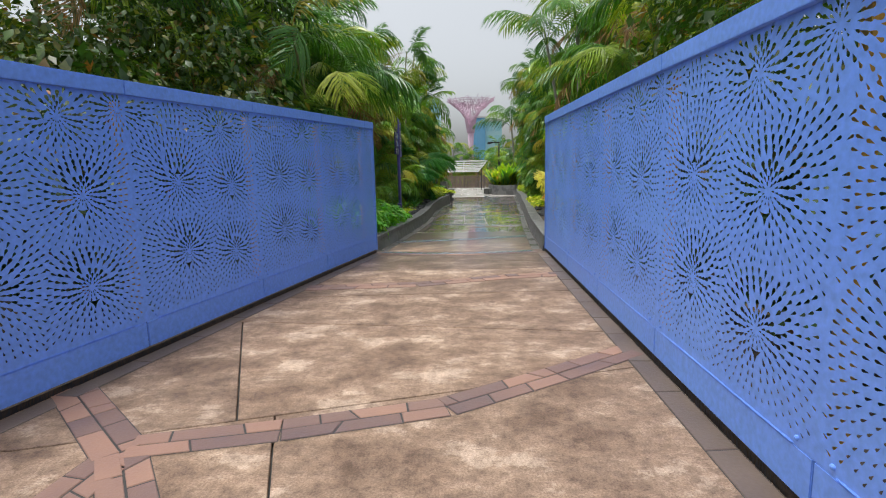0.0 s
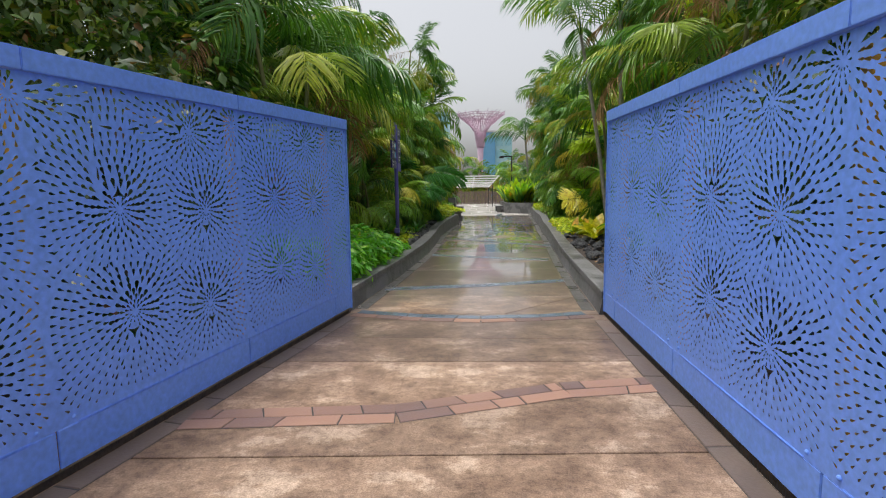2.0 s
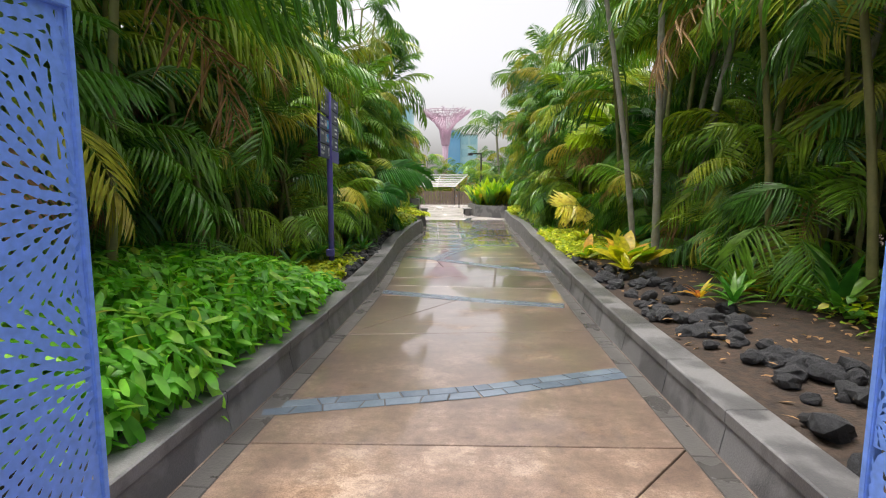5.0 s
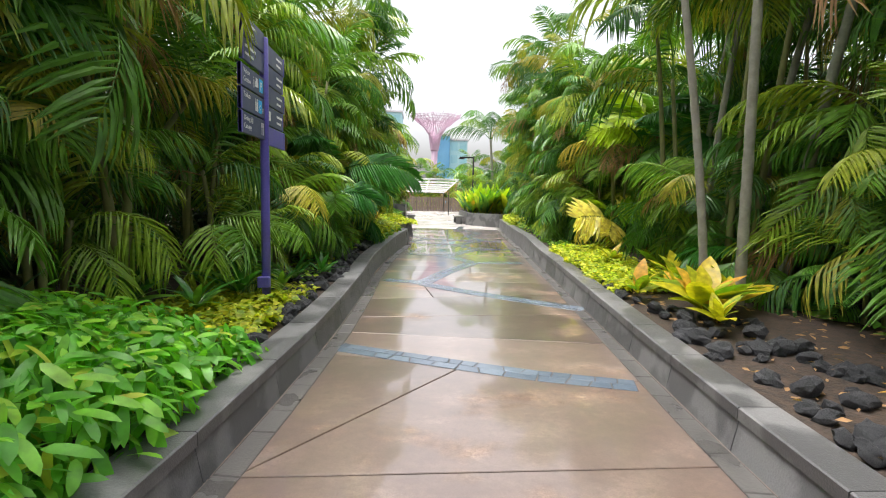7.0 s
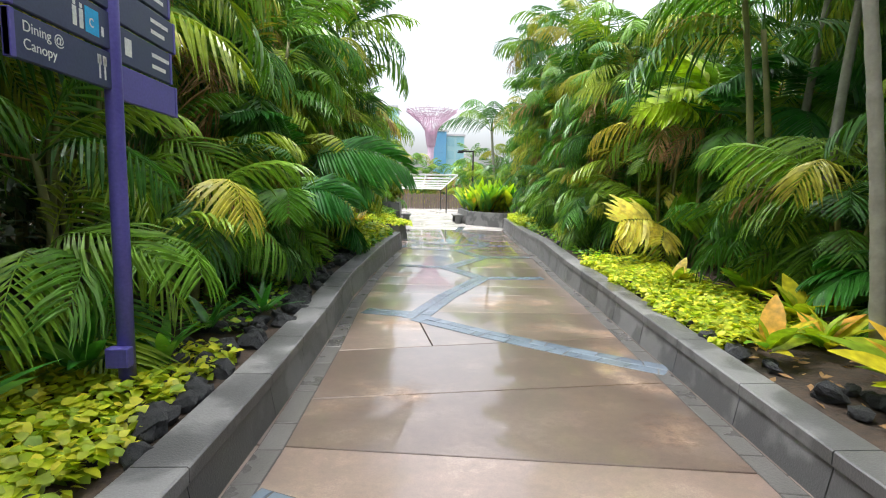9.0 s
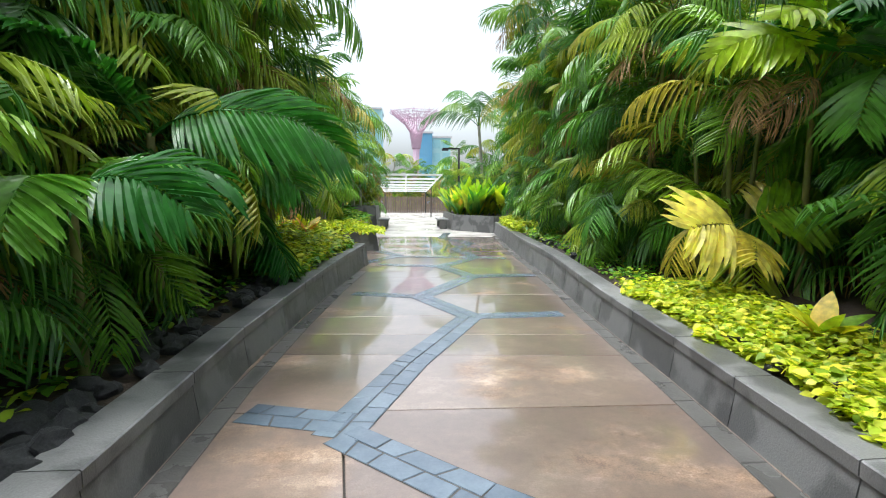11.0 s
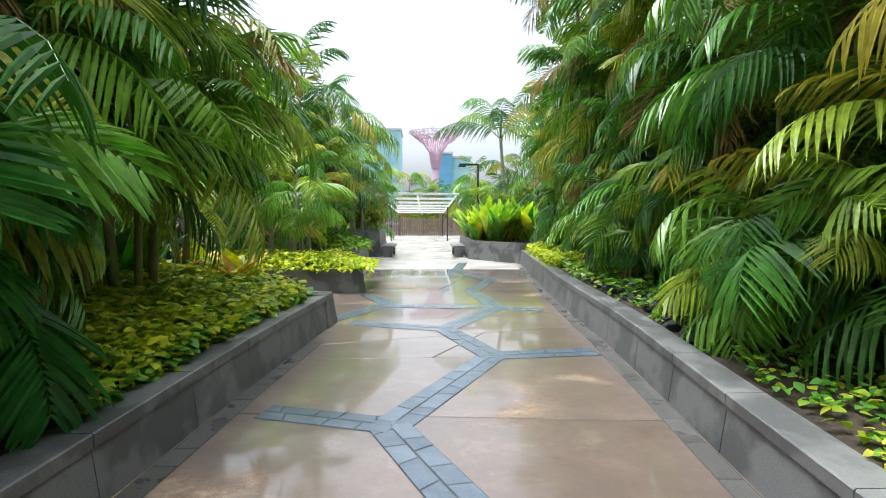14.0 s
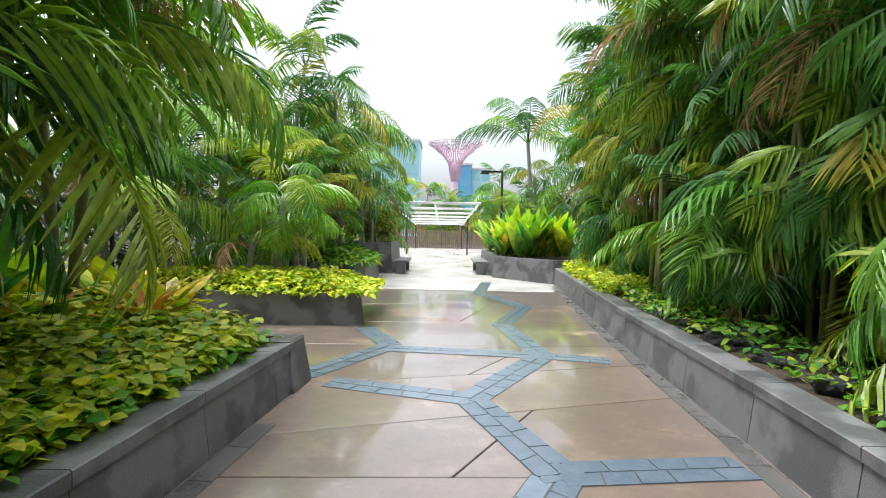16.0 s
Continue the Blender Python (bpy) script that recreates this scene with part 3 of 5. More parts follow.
hedge(KERB_L, -1, np.arange(17.0, 20.6, 0.9), (1.2, 1.6), (0.35, 1.5), L_LOW, count=(3, 3), fronds=6, scale=0.78)
hedge(KERB_L, -1, np.arange(11.2, 16.8, 1.2), (2.3, 2.8), (0.5, 2.2), L_LOW, count=(3, 3), fronds=6, scale=0.8)
hedge(KERB_R, 1, np.arange(13.6, 20.0, 1.3), (2.3, 2.9), (0.7, 2.6), L_LOW, count=(3, 4), fronds=6, scale=0.9)
L_TALL = "tall feather palm with drooping green fronds behind the bed"
hedge(KERB_L, -1, np.arange(9.0, 27, 2.4), (4.6, 6.2), (4.0, 7.0), L_TALL, ROYAL, 7, (2, 3), 1.15)
hedge(KERB_R, 1, np.arange(9.0, 38, 2.4), (4.8, 6.4), (3.6, 6.6), L_TALL, ROYAL, 7, (2, 3), 1.15)


# ---- leaves scattered as one mesh ----
def leaf_shape(length, width, fold=0.12, curl=0.25, segs=4, tip=1.0, blunt=0.75):
    """A pointed leaf along +x: verts and faces, with a fold along its middle."""
    vs, fs = [], []
    for i in range(segs + 1):
        t = i / segs
        w = width / 2 * math.sin(math.pi * min(1.0, 0.08 + 0.92 * t ** tip)) ** blunt if 0 < i < segs else width * 0.03
        z = -curl * length * t * t
        vs += [(length * t, -w, z + fold * w), (length * t, 0, z), (length * t, w, z + fold * w)]
    for i in range(segs):
        a = 3 * i
        fs += [(a, a + 3, a + 4, a + 1), (a + 1, a + 4, a + 5, a + 2)]
    return np.array(vs), fs


def scatter(name, shape, mats, mat, label, category, kind="stuff"):
    """Many copies of a leaf, at the given 4x4 matrices, as one mesh."""
    v, f = shape
    vh = np.hstack([v, np.ones((len(v), 1))])
    allv = np.concatenate([(vh @ np.array(m).T)[:, :3] for m in mats])
    k = len(v)
    loops = np.array([i for face in f for i in face])
    sizes = np.array([len(face) for face in f])
    me = bpy.data.meshes.new(name)
    nm = len(mats)
    me.vertices.add(len(allv))
    me.vertices.foreach_set("co", allv.ravel())
    li = (loops[None, :] + (np.arange(nm) * k)[:, None]).ravel()
    me.loops.add(len(li))
    me.loops.foreach_set("vertex_index", li)
    tot = np.tile(sizes, nm)
    me.polygons.add(len(tot))
    me.polygons.foreach_set("loop_start", np.concatenate([[0], np.cumsum(tot)[:-1]]))
    me.polygons.foreach_set("loop_total", tot)
    me.materials.append(mat)
    me.update(calc_edges=True)
    me.validate()
    return tagged(new(name, me), label, category, kind=kind)


def tree_crown(name, blobs, n, leaf, mat, seed, label, trunk=None):
    """A broadleaf tree: tapered trunk and limbs, and a crown of clumps of small leaves.
    blobs: centre and radii of the clumps."""
    rng = np.random.default_rng(seed)
    thing = tagged(new(name), label, "tree" if trunk else "shrub")
    ms = []
    vol = [b[3] * b[4] * b[5] for b in blobs]
    for b, w in zip(blobs, vol):
        count = int(n * w / sum(vol))
        subs = rng.normal(size=(max(6, count // 40), 3))
        subs /= np.linalg.norm(subs, axis=1)[:, None]
        subs *= rng.uniform(0.6, 1.0, (len(subs), 1))
        for i in range(count):
            s = subs[rng.integers(len(subs))] + rng.normal(size=3) * 0.14
            p = np.array(b[:3]) + s * np.array(b[3:6])
            az = math.degrees(math.atan2(s[1], s[0])) + rng.uniform(-70, 70)
            ms.append(pose(*p, rng.uniform(-40, 40), rng.uniform(-25, 65), az) @ Matrix.Scale(rng.uniform(0.6, 1.25), 4))
    crown = scatter("crown", leaf, ms, mat, "", "", "")
    crown.parent = thing
    if not trunk:
        x, y, z = blobs[0][:3]
        vs, fs = tube([(x, y, -0.05), (x + 0.04, y, z * 0.5), (x, y + 0.05, z)], [0.05, 0.04, 0.02], 6)
        part("stem", mesh_of("stem", vs, fs, M_TRUNK, True), None, thing)
    if trunk:
        x, y, h, r = trunk
        vs, fs = tube([(x, y, -0.1), (x + 0.05, y, h * 0.4), (x - 0.08, y + 0.06, h * 0.75), (x, y, h)], [r * 1.2, r, r * 0.8, r * 0.5], 10)
        part("trunk", mesh_of("trunk", vs, fs, M_TRUNK, True), None, thing)
        for b in blobs:
            vs, fs = tube([(x, y, h * 0.6), ((x + b[0]) / 2, (y + b[1]) / 2, (h * 0.6 + b[2]) / 2 + 0.2), (b[0], b[1], b[2])], [r * 0.5, r * 0.3, r * 0.12], 6)
            part("limb", mesh_of("limb", vs, fs, M_TRUNK, True), None, thing)
    return thing


MID = leaf_shape(0.2, 0.09, segs=2)
for k, y in enumerate(np.arange(9.8, 26.0, 1.5)):
    x = along(KERB_L, y) - 4.0
    tree_crown("shrub", [(x, float(y), 0.8, 0.7, 0.9, 0.8)], 900, MID, M_DARKLEAF, 800 + k, "low dark green undergrowth between the palm stems")
for k, y in enumerate(np.arange(9.8, 36.0, 1.6)):
    x = along(KERB_R, y) + 4.4
    tree_crown("shrub", [(x, float(y), 0.8, 0.7, 0.9, 0.8)], 900, MID, M_DARKLEAF, 830 + k, "low dark green undergrowth between the palm stems")
# dense dark shrubs that close the beds behind the palms
for side, line, y0, y1 in ((-1, KERB_L, 9.0, 28.0), (1, KERB_R, 9.0, 37.0)):
    y, i = y0, 0
    while y < y1:
        x = along(line, y) + side * 5.6
        tree_crown("shrub", [(x, y, 1.2, 1.1, 1.5, 1.5), (x + side * 1.2, y + 0.6, 2.9, 1.2, 1.5, 1.5)], 3600, leaf_shape(0.28, 0.14, segs=2), M_DARKLEAF, 100 + i, "dense dark green shrub behind the palms")
        y += 2.3
        i += 1


# ---- perforated blue fences ----
from mathutils.geometry import delaunay_2d_cdt

BAY, PANEL_Z0, PANEL_Z1 = 1.66, 0.29, 2.25
# bursts of a bay: place, reach, and where its three-pointed hole sits
BURSTS = [(0.50, 1.50, 0.42, 0.0, 0.10), (1.24, 1.44, 0.46, -0.01, -0.13), (0.55, 0.83, 0.43, -0.02, -0.13), (1.22, 0.72, 0.40, 0.01, -0.13), (1.12, 2.03, 0.36, -0.09, 0.02), (1.60, 2.13, 0.26, 0, 9)]


def drop_hole(cx, cz, ang, length, width):
    """A tear: pointed towards the burst's middle, round outside."""
    out = []
    for t, w in ((-0.5, 0.0), (-0.1, 0.55), (0.25, 1.0), (0.44, 0.7), (0.5, 0.0), (0.44, -0.7), (0.25, -1.0), (-0.1, -0.55)):
        a, b = t * length, w * width / 2
        out.append((cx + a * math.cos(ang) - b * math.sin(ang), cz + a * math.sin(ang) + b * math.cos(ang)))
    return out


def bay_pattern():
    """The outlines of all holes in one bay."""
    rng = random.Random(3)
    every = [(bx + k * BAY, bz, reach, i) for k in (-1, 0, 1) for i, (bx, bz, reach, _, _) in enumerate(BURSTS)]
    holes, kept = [], []

    def free(x, z, r):
        return all((x - a) ** 2 + (z - b) ** 2 > (r + c) ** 2 for a, b, c in kept)

    def inside(x, z, m):
        return m < x < BAY - m and PANEL_Z0 + 0.05 + m < z < PANEL_Z1 - m

    for i, (bx, bz, reach, tx, tz) in enumerate(BURSTS):
        if tz < 5:
            px, pz, s = bx + tx, bz + tz, 1 if tz < 0.05 else -1
            pts = []
            for k in range(6):
                a = math.pi / 6 + k * math.pi / 3 + (0 if s > 0 else math.pi)
                r = 0.05 if k % 2 == 0 else 0.016
                pts.append((px + r * math.cos(a), pz + r * math.sin(a)))
            holes.append(pts)
            kept.append((px, pz, 0.032))
    # hanging chain of dots and dashes between the upper flowers
    for k in range(9):
        t = k / 8
        x, z = 0.16 + 0.78 * t, 2.17 - 0.2 * math.sin(math.pi * (0.12 + 0.7 * t)) + 0.06 * t
        nx = 0.16 + 0.78 * (t + 0.02)
        nz = 2.17 - 0.2 * math.sin(math.pi * (0.12 + 0.7 * (t + 0.02))) + 0.06 * (t + 0.02)
        if k % 2:
            holes.append(drop_hole(x, z, math.atan2(nz - z, nx - x), 0.09, 0.02))
            kept += [(x - 0.025, z, 0.015), (x + 0.025, z, 0.015)]
        else:
            holes.append(drop_hole(x, z, 0.3, 0.032, 0.03))
            kept.append((x, z, 0.014))
    # stalks below and above the bursts
    for x0, z0, dx, dz in ((0.36, 2.08, 0.02, -0.42), (1.2, 1.25, -0.06, -0.2), (0.5, 0.64, -0.14, -0.22), (1.22, 0.55, 0.0, -0.16)):
        for k in range(3):
            x, z = x0 + dx * (k + 0.5) / 3, z0 + dz * (k + 0.5) / 3
            ln = abs(dz) / 3 * 0.66
            if inside(x, z, 0.03):
                holes.append(drop_hole(x, z, math.atan2(dz, dx), ln, 0.016))
                kept += [(x + dx / 9 * q, z + dz / 9 * q, 0.012) for q in (-0.9, 0, 0.9)]
    for bx, bz, reach, i in every:
        r, ring = 0.034, 0
        while r < 0.95:
            n = max(11, int(2 * math.pi * r / 0.05)) if r > 0.16 else int(13 + 40 * r)
            size = 0.022 + 0.036 * math.exp(-((r - 0.16) / 0.08) ** 2) + (0.017 if r > 0.24 else 0)
            for k in range(n):
                a = 2 * math.pi * (k + 0.5 * (ring % 2)) / n + 0.12 * ring
                x, z = bx + r * math.cos(a), bz + r * math.sin(a)
                lift = 1.0 + 0.22 * math.sin(a)
                ln = size * lift * rng.uniform(0.92, 1.06)
                w = ln * (0.44 if r < 0.26 else 0.4)
                if not inside(x, z, 0.5 * max(abs(ln * math.cos(a)), w) + 0.004) or not free(x, z, ln * 0.3):
                    continue
                here = math.hypot(x - bx, z - bz) / reach
                if any(math.hypot(x - ox, z - oz) / orr < here - 1e-6 for ox, oz, orr, _ in every):
                    continue
                holes.append(drop_hole(x, z, a, ln, w))
                kept.append((x, z, ln * 0.36))
            r += 0.024 + 0.11 * min(r, 0.25)
            ring += 1
    return holes


HOLES = bay_pattern()


def area(h):
    return sum(a[0] * b[1] - b[0] * a[1] for a, b in zip(h, (*h[1:], h[0])))


def bay_faces():
    pts = [(0, PANEL_Z0), (BAY, PANEL_Z0), (BAY, PANEL_Z1), (0, PANEL_Z1)]
    loops = [[0, 1, 2, 3]]
    for h in HOLES:
        b = len(pts)
        pts += h if area(h) > 0 else h[::-1]
        loops.append(list(range(b, b + len(h))))
    out = delaunay_2d_cdt([Vector(p) for p in pts], [], loops, 0, 1e-6)
    verts, faces, who = out[0], out[2], out[5]
    keep = [f for f, ids in zip(faces, who) if ids and all(q == 0 for q in ids)]
    return [(v.x, v.y) for v in verts], keep


BAY_V, BAY_F = bay_faces()


def fence(name, end, near, flip, label):
    """A fence of perforated sheet bays with top and bottom rails, from its far end back past the camera's start.
    flip: the side from which it is seen has the far end on its right."""
    end, near = Vector((*end, 0)), Vector((*near, 0))
    run = (near - end).length
    d = (near - end).normalized()
    face = Vector((-d.y, d.x, 0)) if flip else Vector((d.y, -d.x, 0))   # towards the walk
    thing = tagged(new(name), label, "fence", kind="structure")

    def top(u):
        return 1.0 - 0.019 * u

    def at(u, z, depth=0.0):
        p = end + d * u - face * depth
        return (p.x, p.y, 0.05 + (z - 0.05) * top(u))

    def plate(pname, u0, u1, z0, z1, d0, d1, mat, lab=""):
        n = max(1, int((u1 - u0) / 0.8))
        vs, fs = [], []
        for i in range(n + 1):
            u = u0 + (u1 - u0) * i / n
            vs += [at(u, z0, d0), at(u, z1, d0), at(u, z1, d1), at(u, z0, d1)]
        for i in range(n):
            a = 4 * i
            fs += [(a + k, a + (k + 1) % 4, a + 4 + (k + 1) % 4, a + 4 + k) for k in range(4)]
        fs += [(0, 1, 2, 3), (4 * n + 3, 4 * n + 2, 4 * n + 1, 4 * n)]
        me = mesh_of(pname, vs, fs, mat)
        bm = bmesh.new()
        bm.from_mesh(me)
        bmesh.ops.recalc_face_normals(bm, faces=bm.faces)
        bmesh.ops.bevel(bm, geom=[e for e in bm.edges if e.calc_face_angle(0) > 1.0], offset=0.004, segments=2, affect="EDGES")
        bm.to_mesh(me)
        bm.free()
        return part(pname, me, mat, thing, lab)

    seam = 0.45
    u0 = seam - BAY
    while u0 < run:
        # local s runs to the viewer's right
        vs, ok = [], []
        for x, z in BAY_V:
            vs.append((u0 + (BAY - x) if flip else u0 + x, z))
        fs = [f for f in BAY_F if all(0.0 <= vs[i][0] <= run for i in f)]
        used = sorted({i for f in fs for i in f})
        if u0 < 0:
            # the sheet is trimmed to the fence's end
            bm = bmesh.new()
            bv = [bm.verts.new((*vs[i], 0)) for i in range(len(vs))]
            for f in BAY_F:
                bm.faces.new([bv[i] for i in f])
            bmesh.ops.bisect_plane(bm, geom=bm.verts[:] + bm.edges[:] + bm.faces[:], plane_co=(0.01, 0, 0), plane_no=(-1, 0, 0), clear_outer=True)
            bm.verts.index_update()
            vs = [(v.co.x, v.co.y) for v in bm.verts]
            fs = [tuple(v.index for v in f.verts) for f in bm.faces]
            bm.free()
        elif len(used) < 12:
            break
        edges = {}
        for f in fs:
            for a, b in zip(f, (*f[1:], f[0])):
                edges[(a, b)] = True
        rim = [(a, b) for a, b in edges if (b, a) not in edges]
        n = len(vs)
        v3 = [at(u, z, 0.0) for u, z in vs] + [at(u, z, 0.0015) for u, z in vs]
        f3 = [tuple(f) for f in fs] + [tuple(i + n for i in reversed(f)) for f in fs] + [(b, a, a + n, b + n) for a, b in rim]
        part("perforated_sheet", mesh_of("perforated_sheet", v3, f3, M_BLUE), M_BLUE, thing)
        # kick plate, its ledge, and the post behind the seam
        a, b = max(0.0, u0), min(u0 + BAY, run)
        plate("kick_plate", a + 0.004, b - 0.004, 0.06, 0.287, -0.002, 0.012, M_BLUE)
        plate("ledge", a + 0.12, b - 0.12, 0.2885, 0.296, -0.006, 0.004, M_BLUE)
        plate("top_rail", a + 0.002, b - 0.002, 2.252, 2.37, -0.028, 0.035, M_BLUE)
        plate("seam_strip", b - 0.003, b + 0.003, 0.3, 2.25, 0.003, 0.008, M_BLUE)
        if b + 0.1 < run:
            plate("post", b - 0.03, b + 0.03, -0.03, 2.2, 0.04, 0.1, M_YELLOW, "ochre painted post")
        for u in (a + 0.1, b - 0.1):
            for z in (0.33,):
                bm = bmesh.new()
                bmesh.ops.create_uvsphere(bm, u_segments=8, v_segments=5, radius=0.012)
                o = part("rivet", bm, M_BLUE, thing)
                o.location = at(u, z, -0.002)
        u0 += BAY
    plate("end_post", -0.022, 0.008, 0.05, 2.37, -0.012, 0.04, M_BLUE)
    # ragged black bristles in the gap at the foot
    rng = random.Random(5)
    vs, fs = [], []
    u = 0.0
    while u < run:
        h = rng.uniform(0.02, 0.06)
        q = at(u, 0, 0.004)
        lean = rng.uniform(-0.02, 0.02)
        b = len(vs)
        vs += [(q[0], q[1], -0.02), (q[0] + d.x * 0.02, q[1] + d.y * 0.02, -0.02), (q[0] + d.x * lean, q[1] + d.y * lean, h)]
        fs.append((b, b + 1, b + 2))
        u += 0.012
    part("foot_bristle", mesh_of("foot_bristle", vs, fs, M_DARKMETAL), M_DARKMETAL, thing, "black bristle strip")
    return thing


fence("fence_1", (-1.22, 9.56), (-3.1, -1.0), True, "cobalt blue perforated metal fence with burst patterns")
fence("fence_2", (1.87, 9.34), (1.6, -1.0), False, "cobalt blue perforated metal fence with burst patterns")

# ---- trees behind the fences ----
LEAFTREE = leaf_shape(0.16, 0.09, segs=2)
tree_crown("tree", [(-4.4, 10.0, 3.3, 1.7, 1.8, 1.2), (-5.6, 8.6, 2.9, 1.6, 1.8, 1.3), (-4.6, 7.0, 1.8, 1.4, 2.2, 1.2), (-4.4, 9.6, 1.4, 1.4, 1.6, 1.5), (-6.4, 10.5, 3.8, 1.8, 1.6, 1.3)], 12000, LEAFTREE, M_TREELEAF, 11, "dark spreading broadleaf tree behind the blue fence", (-5.2, 8.9, 2.8, 0.18))
# the second tree's high crown is added mainly to shade the palms below
tree_crown("tree", [(-5.2, 11.8, 5.6, 2.6, 2.2, 1.3), (-6.4, 13.6, 5.8, 2.2, 2.0, 1.3)], 7000, LEAFTREE, M_DARKLEAF, 14, "tall dark broadleaf tree rising over the palms", (-5.6, 12.4, 5.4, 0.2))
tree_crown("tree", [(-8.0, 8.2, 3.2, 2.0, 2.2, 1.4), (-9.6, 6.6, 3.0, 2.0, 2.0, 1.5), (-7.0, 6.2, 2.5, 1.3, 1.6, 1.2), (-11.5, 9.5, 3.6, 2.4, 2.2, 1.6)], 10000, LEAFTREE, M_OLIVELEAF, 12, "yellow-olive broadleaf tree behind the blue fence", (-8.6, 7.2, 2.8, 0.18))
tree_crown("tree", [(4.6, 6.5, 4.4, 2.2, 2.6, 1.3), (6.0, 9.0, 4.0, 2.6, 2.6, 2.0), (4.2, 3.2, 4.2, 1.8, 2.2, 1.2), (6.5, 4.5, 2.6, 1.8, 3, 2)], 11000, LEAFTREE, M_TREELEAF, 13, "tall dark broadleaf tree behind the blue fence", (5.4, 6.5, 4.0, 0.22))
for k, (sx, ys) in enumerate(((-1, (-1.0, 1.2, 3.4, 5.6, 7.8)), (1, (-1.0, 1.2, 3.4, 5.6, 7.8)))):
    for i, y in enumerate(ys):
        x = -4.3 + 0.18 * y if sx < 0 else 3.1
        tree_crown("shrub", [(x, y, 1.25, 0.7, 1.3, 1.35)], 3400, MID, M_DARKLEAF, 200 + 10 * k + i, "dense dark green shrub behind the blue fence")

# planted soil strips behind the fences, raised to stand in for the foot gap's shade
for x0, x1, x2, x3 in ((-1.26, -3.14, -7.0, -5.0), (1.91, 1.64, 6.0, 6.0)):
    if x0 < 0:
        q = [(x0 + 0.03, 9.5), (x3, 9.5), (x2, -1.0), (x1 + 0.03, -1.0)]
    else:
        q = [(x0 - 0.03, 9.5), (x1 - 0.03, -1.0), (x2, -1.0), (x3, 9.5)]
    n = len(q)
    vs = [(x, y, 0.045) for x, y in q] + [(x, y, -0.05) for x, y in q]
    fs = [tuple(range(n))] + [(i, i + n, (i + 1) % n + n, (i + 1) % n) for i in range(n)]
    tagged(new("soil_bed", mesh_of("soil_bed", vs, fs, M_SOIL)), "dark soil strip behind the blue fence", "soil", kind="structure")


# ---- stone bands in the walkway ----
def band(pts, width, rows, cell, mat, seed, joined=False, skew=0.03, lift=0.006):
    """A strip of pavers along a bent line; single pieces, or one joined mesh where they lie far off."""
    rng = random.Random(seed)
    vs_all, fs_all = [], []
    for a, b in zip(pts, pts[1:]):
        a, b = Vector(a), Vector(b)
        d = b - a
        n = max(1, round(d.length / cell))
        e = d.normalized()
        nrm = Vector((-e.y, e.x))
        for r in range(rows):
            o0, o1 = -width / 2 + width * r / rows, -width / 2 + width * (r + 1) / rows
            cuts = [0.0] + [(k + (0.5 if r % 2 else 0) + rng.uniform(-0.22, 0.22)) / n for k in range(0 if r % 2 else 1, n)] + [1.0]
            cuts = [c for c in cuts if 0 <= c <= 1]
            sk = [0.0] + [rng.uniform(-skew, skew) for _ in cuts[1:-1]] + [0.0]
            for k in range(len(cuts) - 1):
                if (cuts[k + 1] - cuts[k]) * d.length < 0.05:
                    continue
                q = [a + d * cuts[k] + e * sk[k] + nrm * o0, a + d * cuts[k + 1] + e * sk[k + 1] + nrm * o0, a + d * cuts[k + 1] - e * sk[k + 1] + nrm * o1, a + d * cuts[k] - e * sk[k] + nrm * o1]
                q = [(p.x, p.y) for p in q]
                z = lift + rng.uniform(-0.001, 0.002)
                if not joined:
                    slab(q, floor, mat, z, 0.005, 0.012, "paver")
                else:
                    s = shrunk(q, 0.006)
                    i = len(vs_all)
                    vs_all += [(x, y, z) for x, y in s] + [(x, y, z - 0.01) for x, y in s]
                    fs_all += [(i, i + 1, i + 2, i + 3)] + [(i + u, i + 4 + u, i + 4 + (u + 1) % 4, i + (u + 1) % 4) for u in range(4)]
    if joined:
        ob = part("paver_band", mesh_of("paver_band", vs_all, fs_all, mat), mat, floor)
        ob["kind"] = "stuff"
    # mortar under the stones
    for a, b in zip(pts, pts[1:]):
        a, b = Vector(a), Vector(b)
        e = (b - a).normalized()
        nrm = Vector((-e.y, e.x)) * width / 2
        q = [a - nrm, b - nrm, b + nrm, a + nrm]
        part("mortar", mesh_of("mortar", [(p.x, p.y, 0.002) for p in q], [(0, 1, 2, 3)], M_BASE), M_BASE, floor)


band([(-1.4, 2.8), (-0.65, 2.97), (0.25, 3.24), (1.0, 3.72), (1.66, 4.18)], 0.25, 2, 0.34, M_BRICK, 1)
band([(-2.3, 3.55), (-1.85, 3.15), (-1.4, 2.75), (-1.42, 2.3), (-1.5, 1.4)], 0.26, 2, 0.26, M_BRICK, 2)
band([(-1.4, 2.75), (-0.9, 2.1), (-0.7, 1.2)], 0.24, 2, 0.26, M_BRICK, 3)
band([(-1.62, 6.55), (-0.23, 6.68), (0.98, 7.1), (1.78, 7.24)], 0.29, 2, 0.34, M_BRICK, 4)
band([(-1.12, 9.55), (-0.3, 9.33), (0.4, 9.26), (1.1, 9.33), (1.66, 9.46)], 0.15, 1, 0.24, M_SLATE, 5)
band([(-1.18, 9.39), (-0.3, 9.17), (0.4, 9.1), (1.1, 9.17), (1.72, 9.3)], 0.15, 1, 0.3, M_BRICK, 6)
band([(-1.05, 11.0), (0.53, 11.3), (1.85, 11.7)], 0.24, 2, 0.24, M_SLATE, 7)
band([(-0.62, 15.2), (-0.05, 14.95), (0.56, 14.69), (1.22, 14.43), (2.0, 14.22)], 0.26, 2, 0.22, M_SLATE, 8)
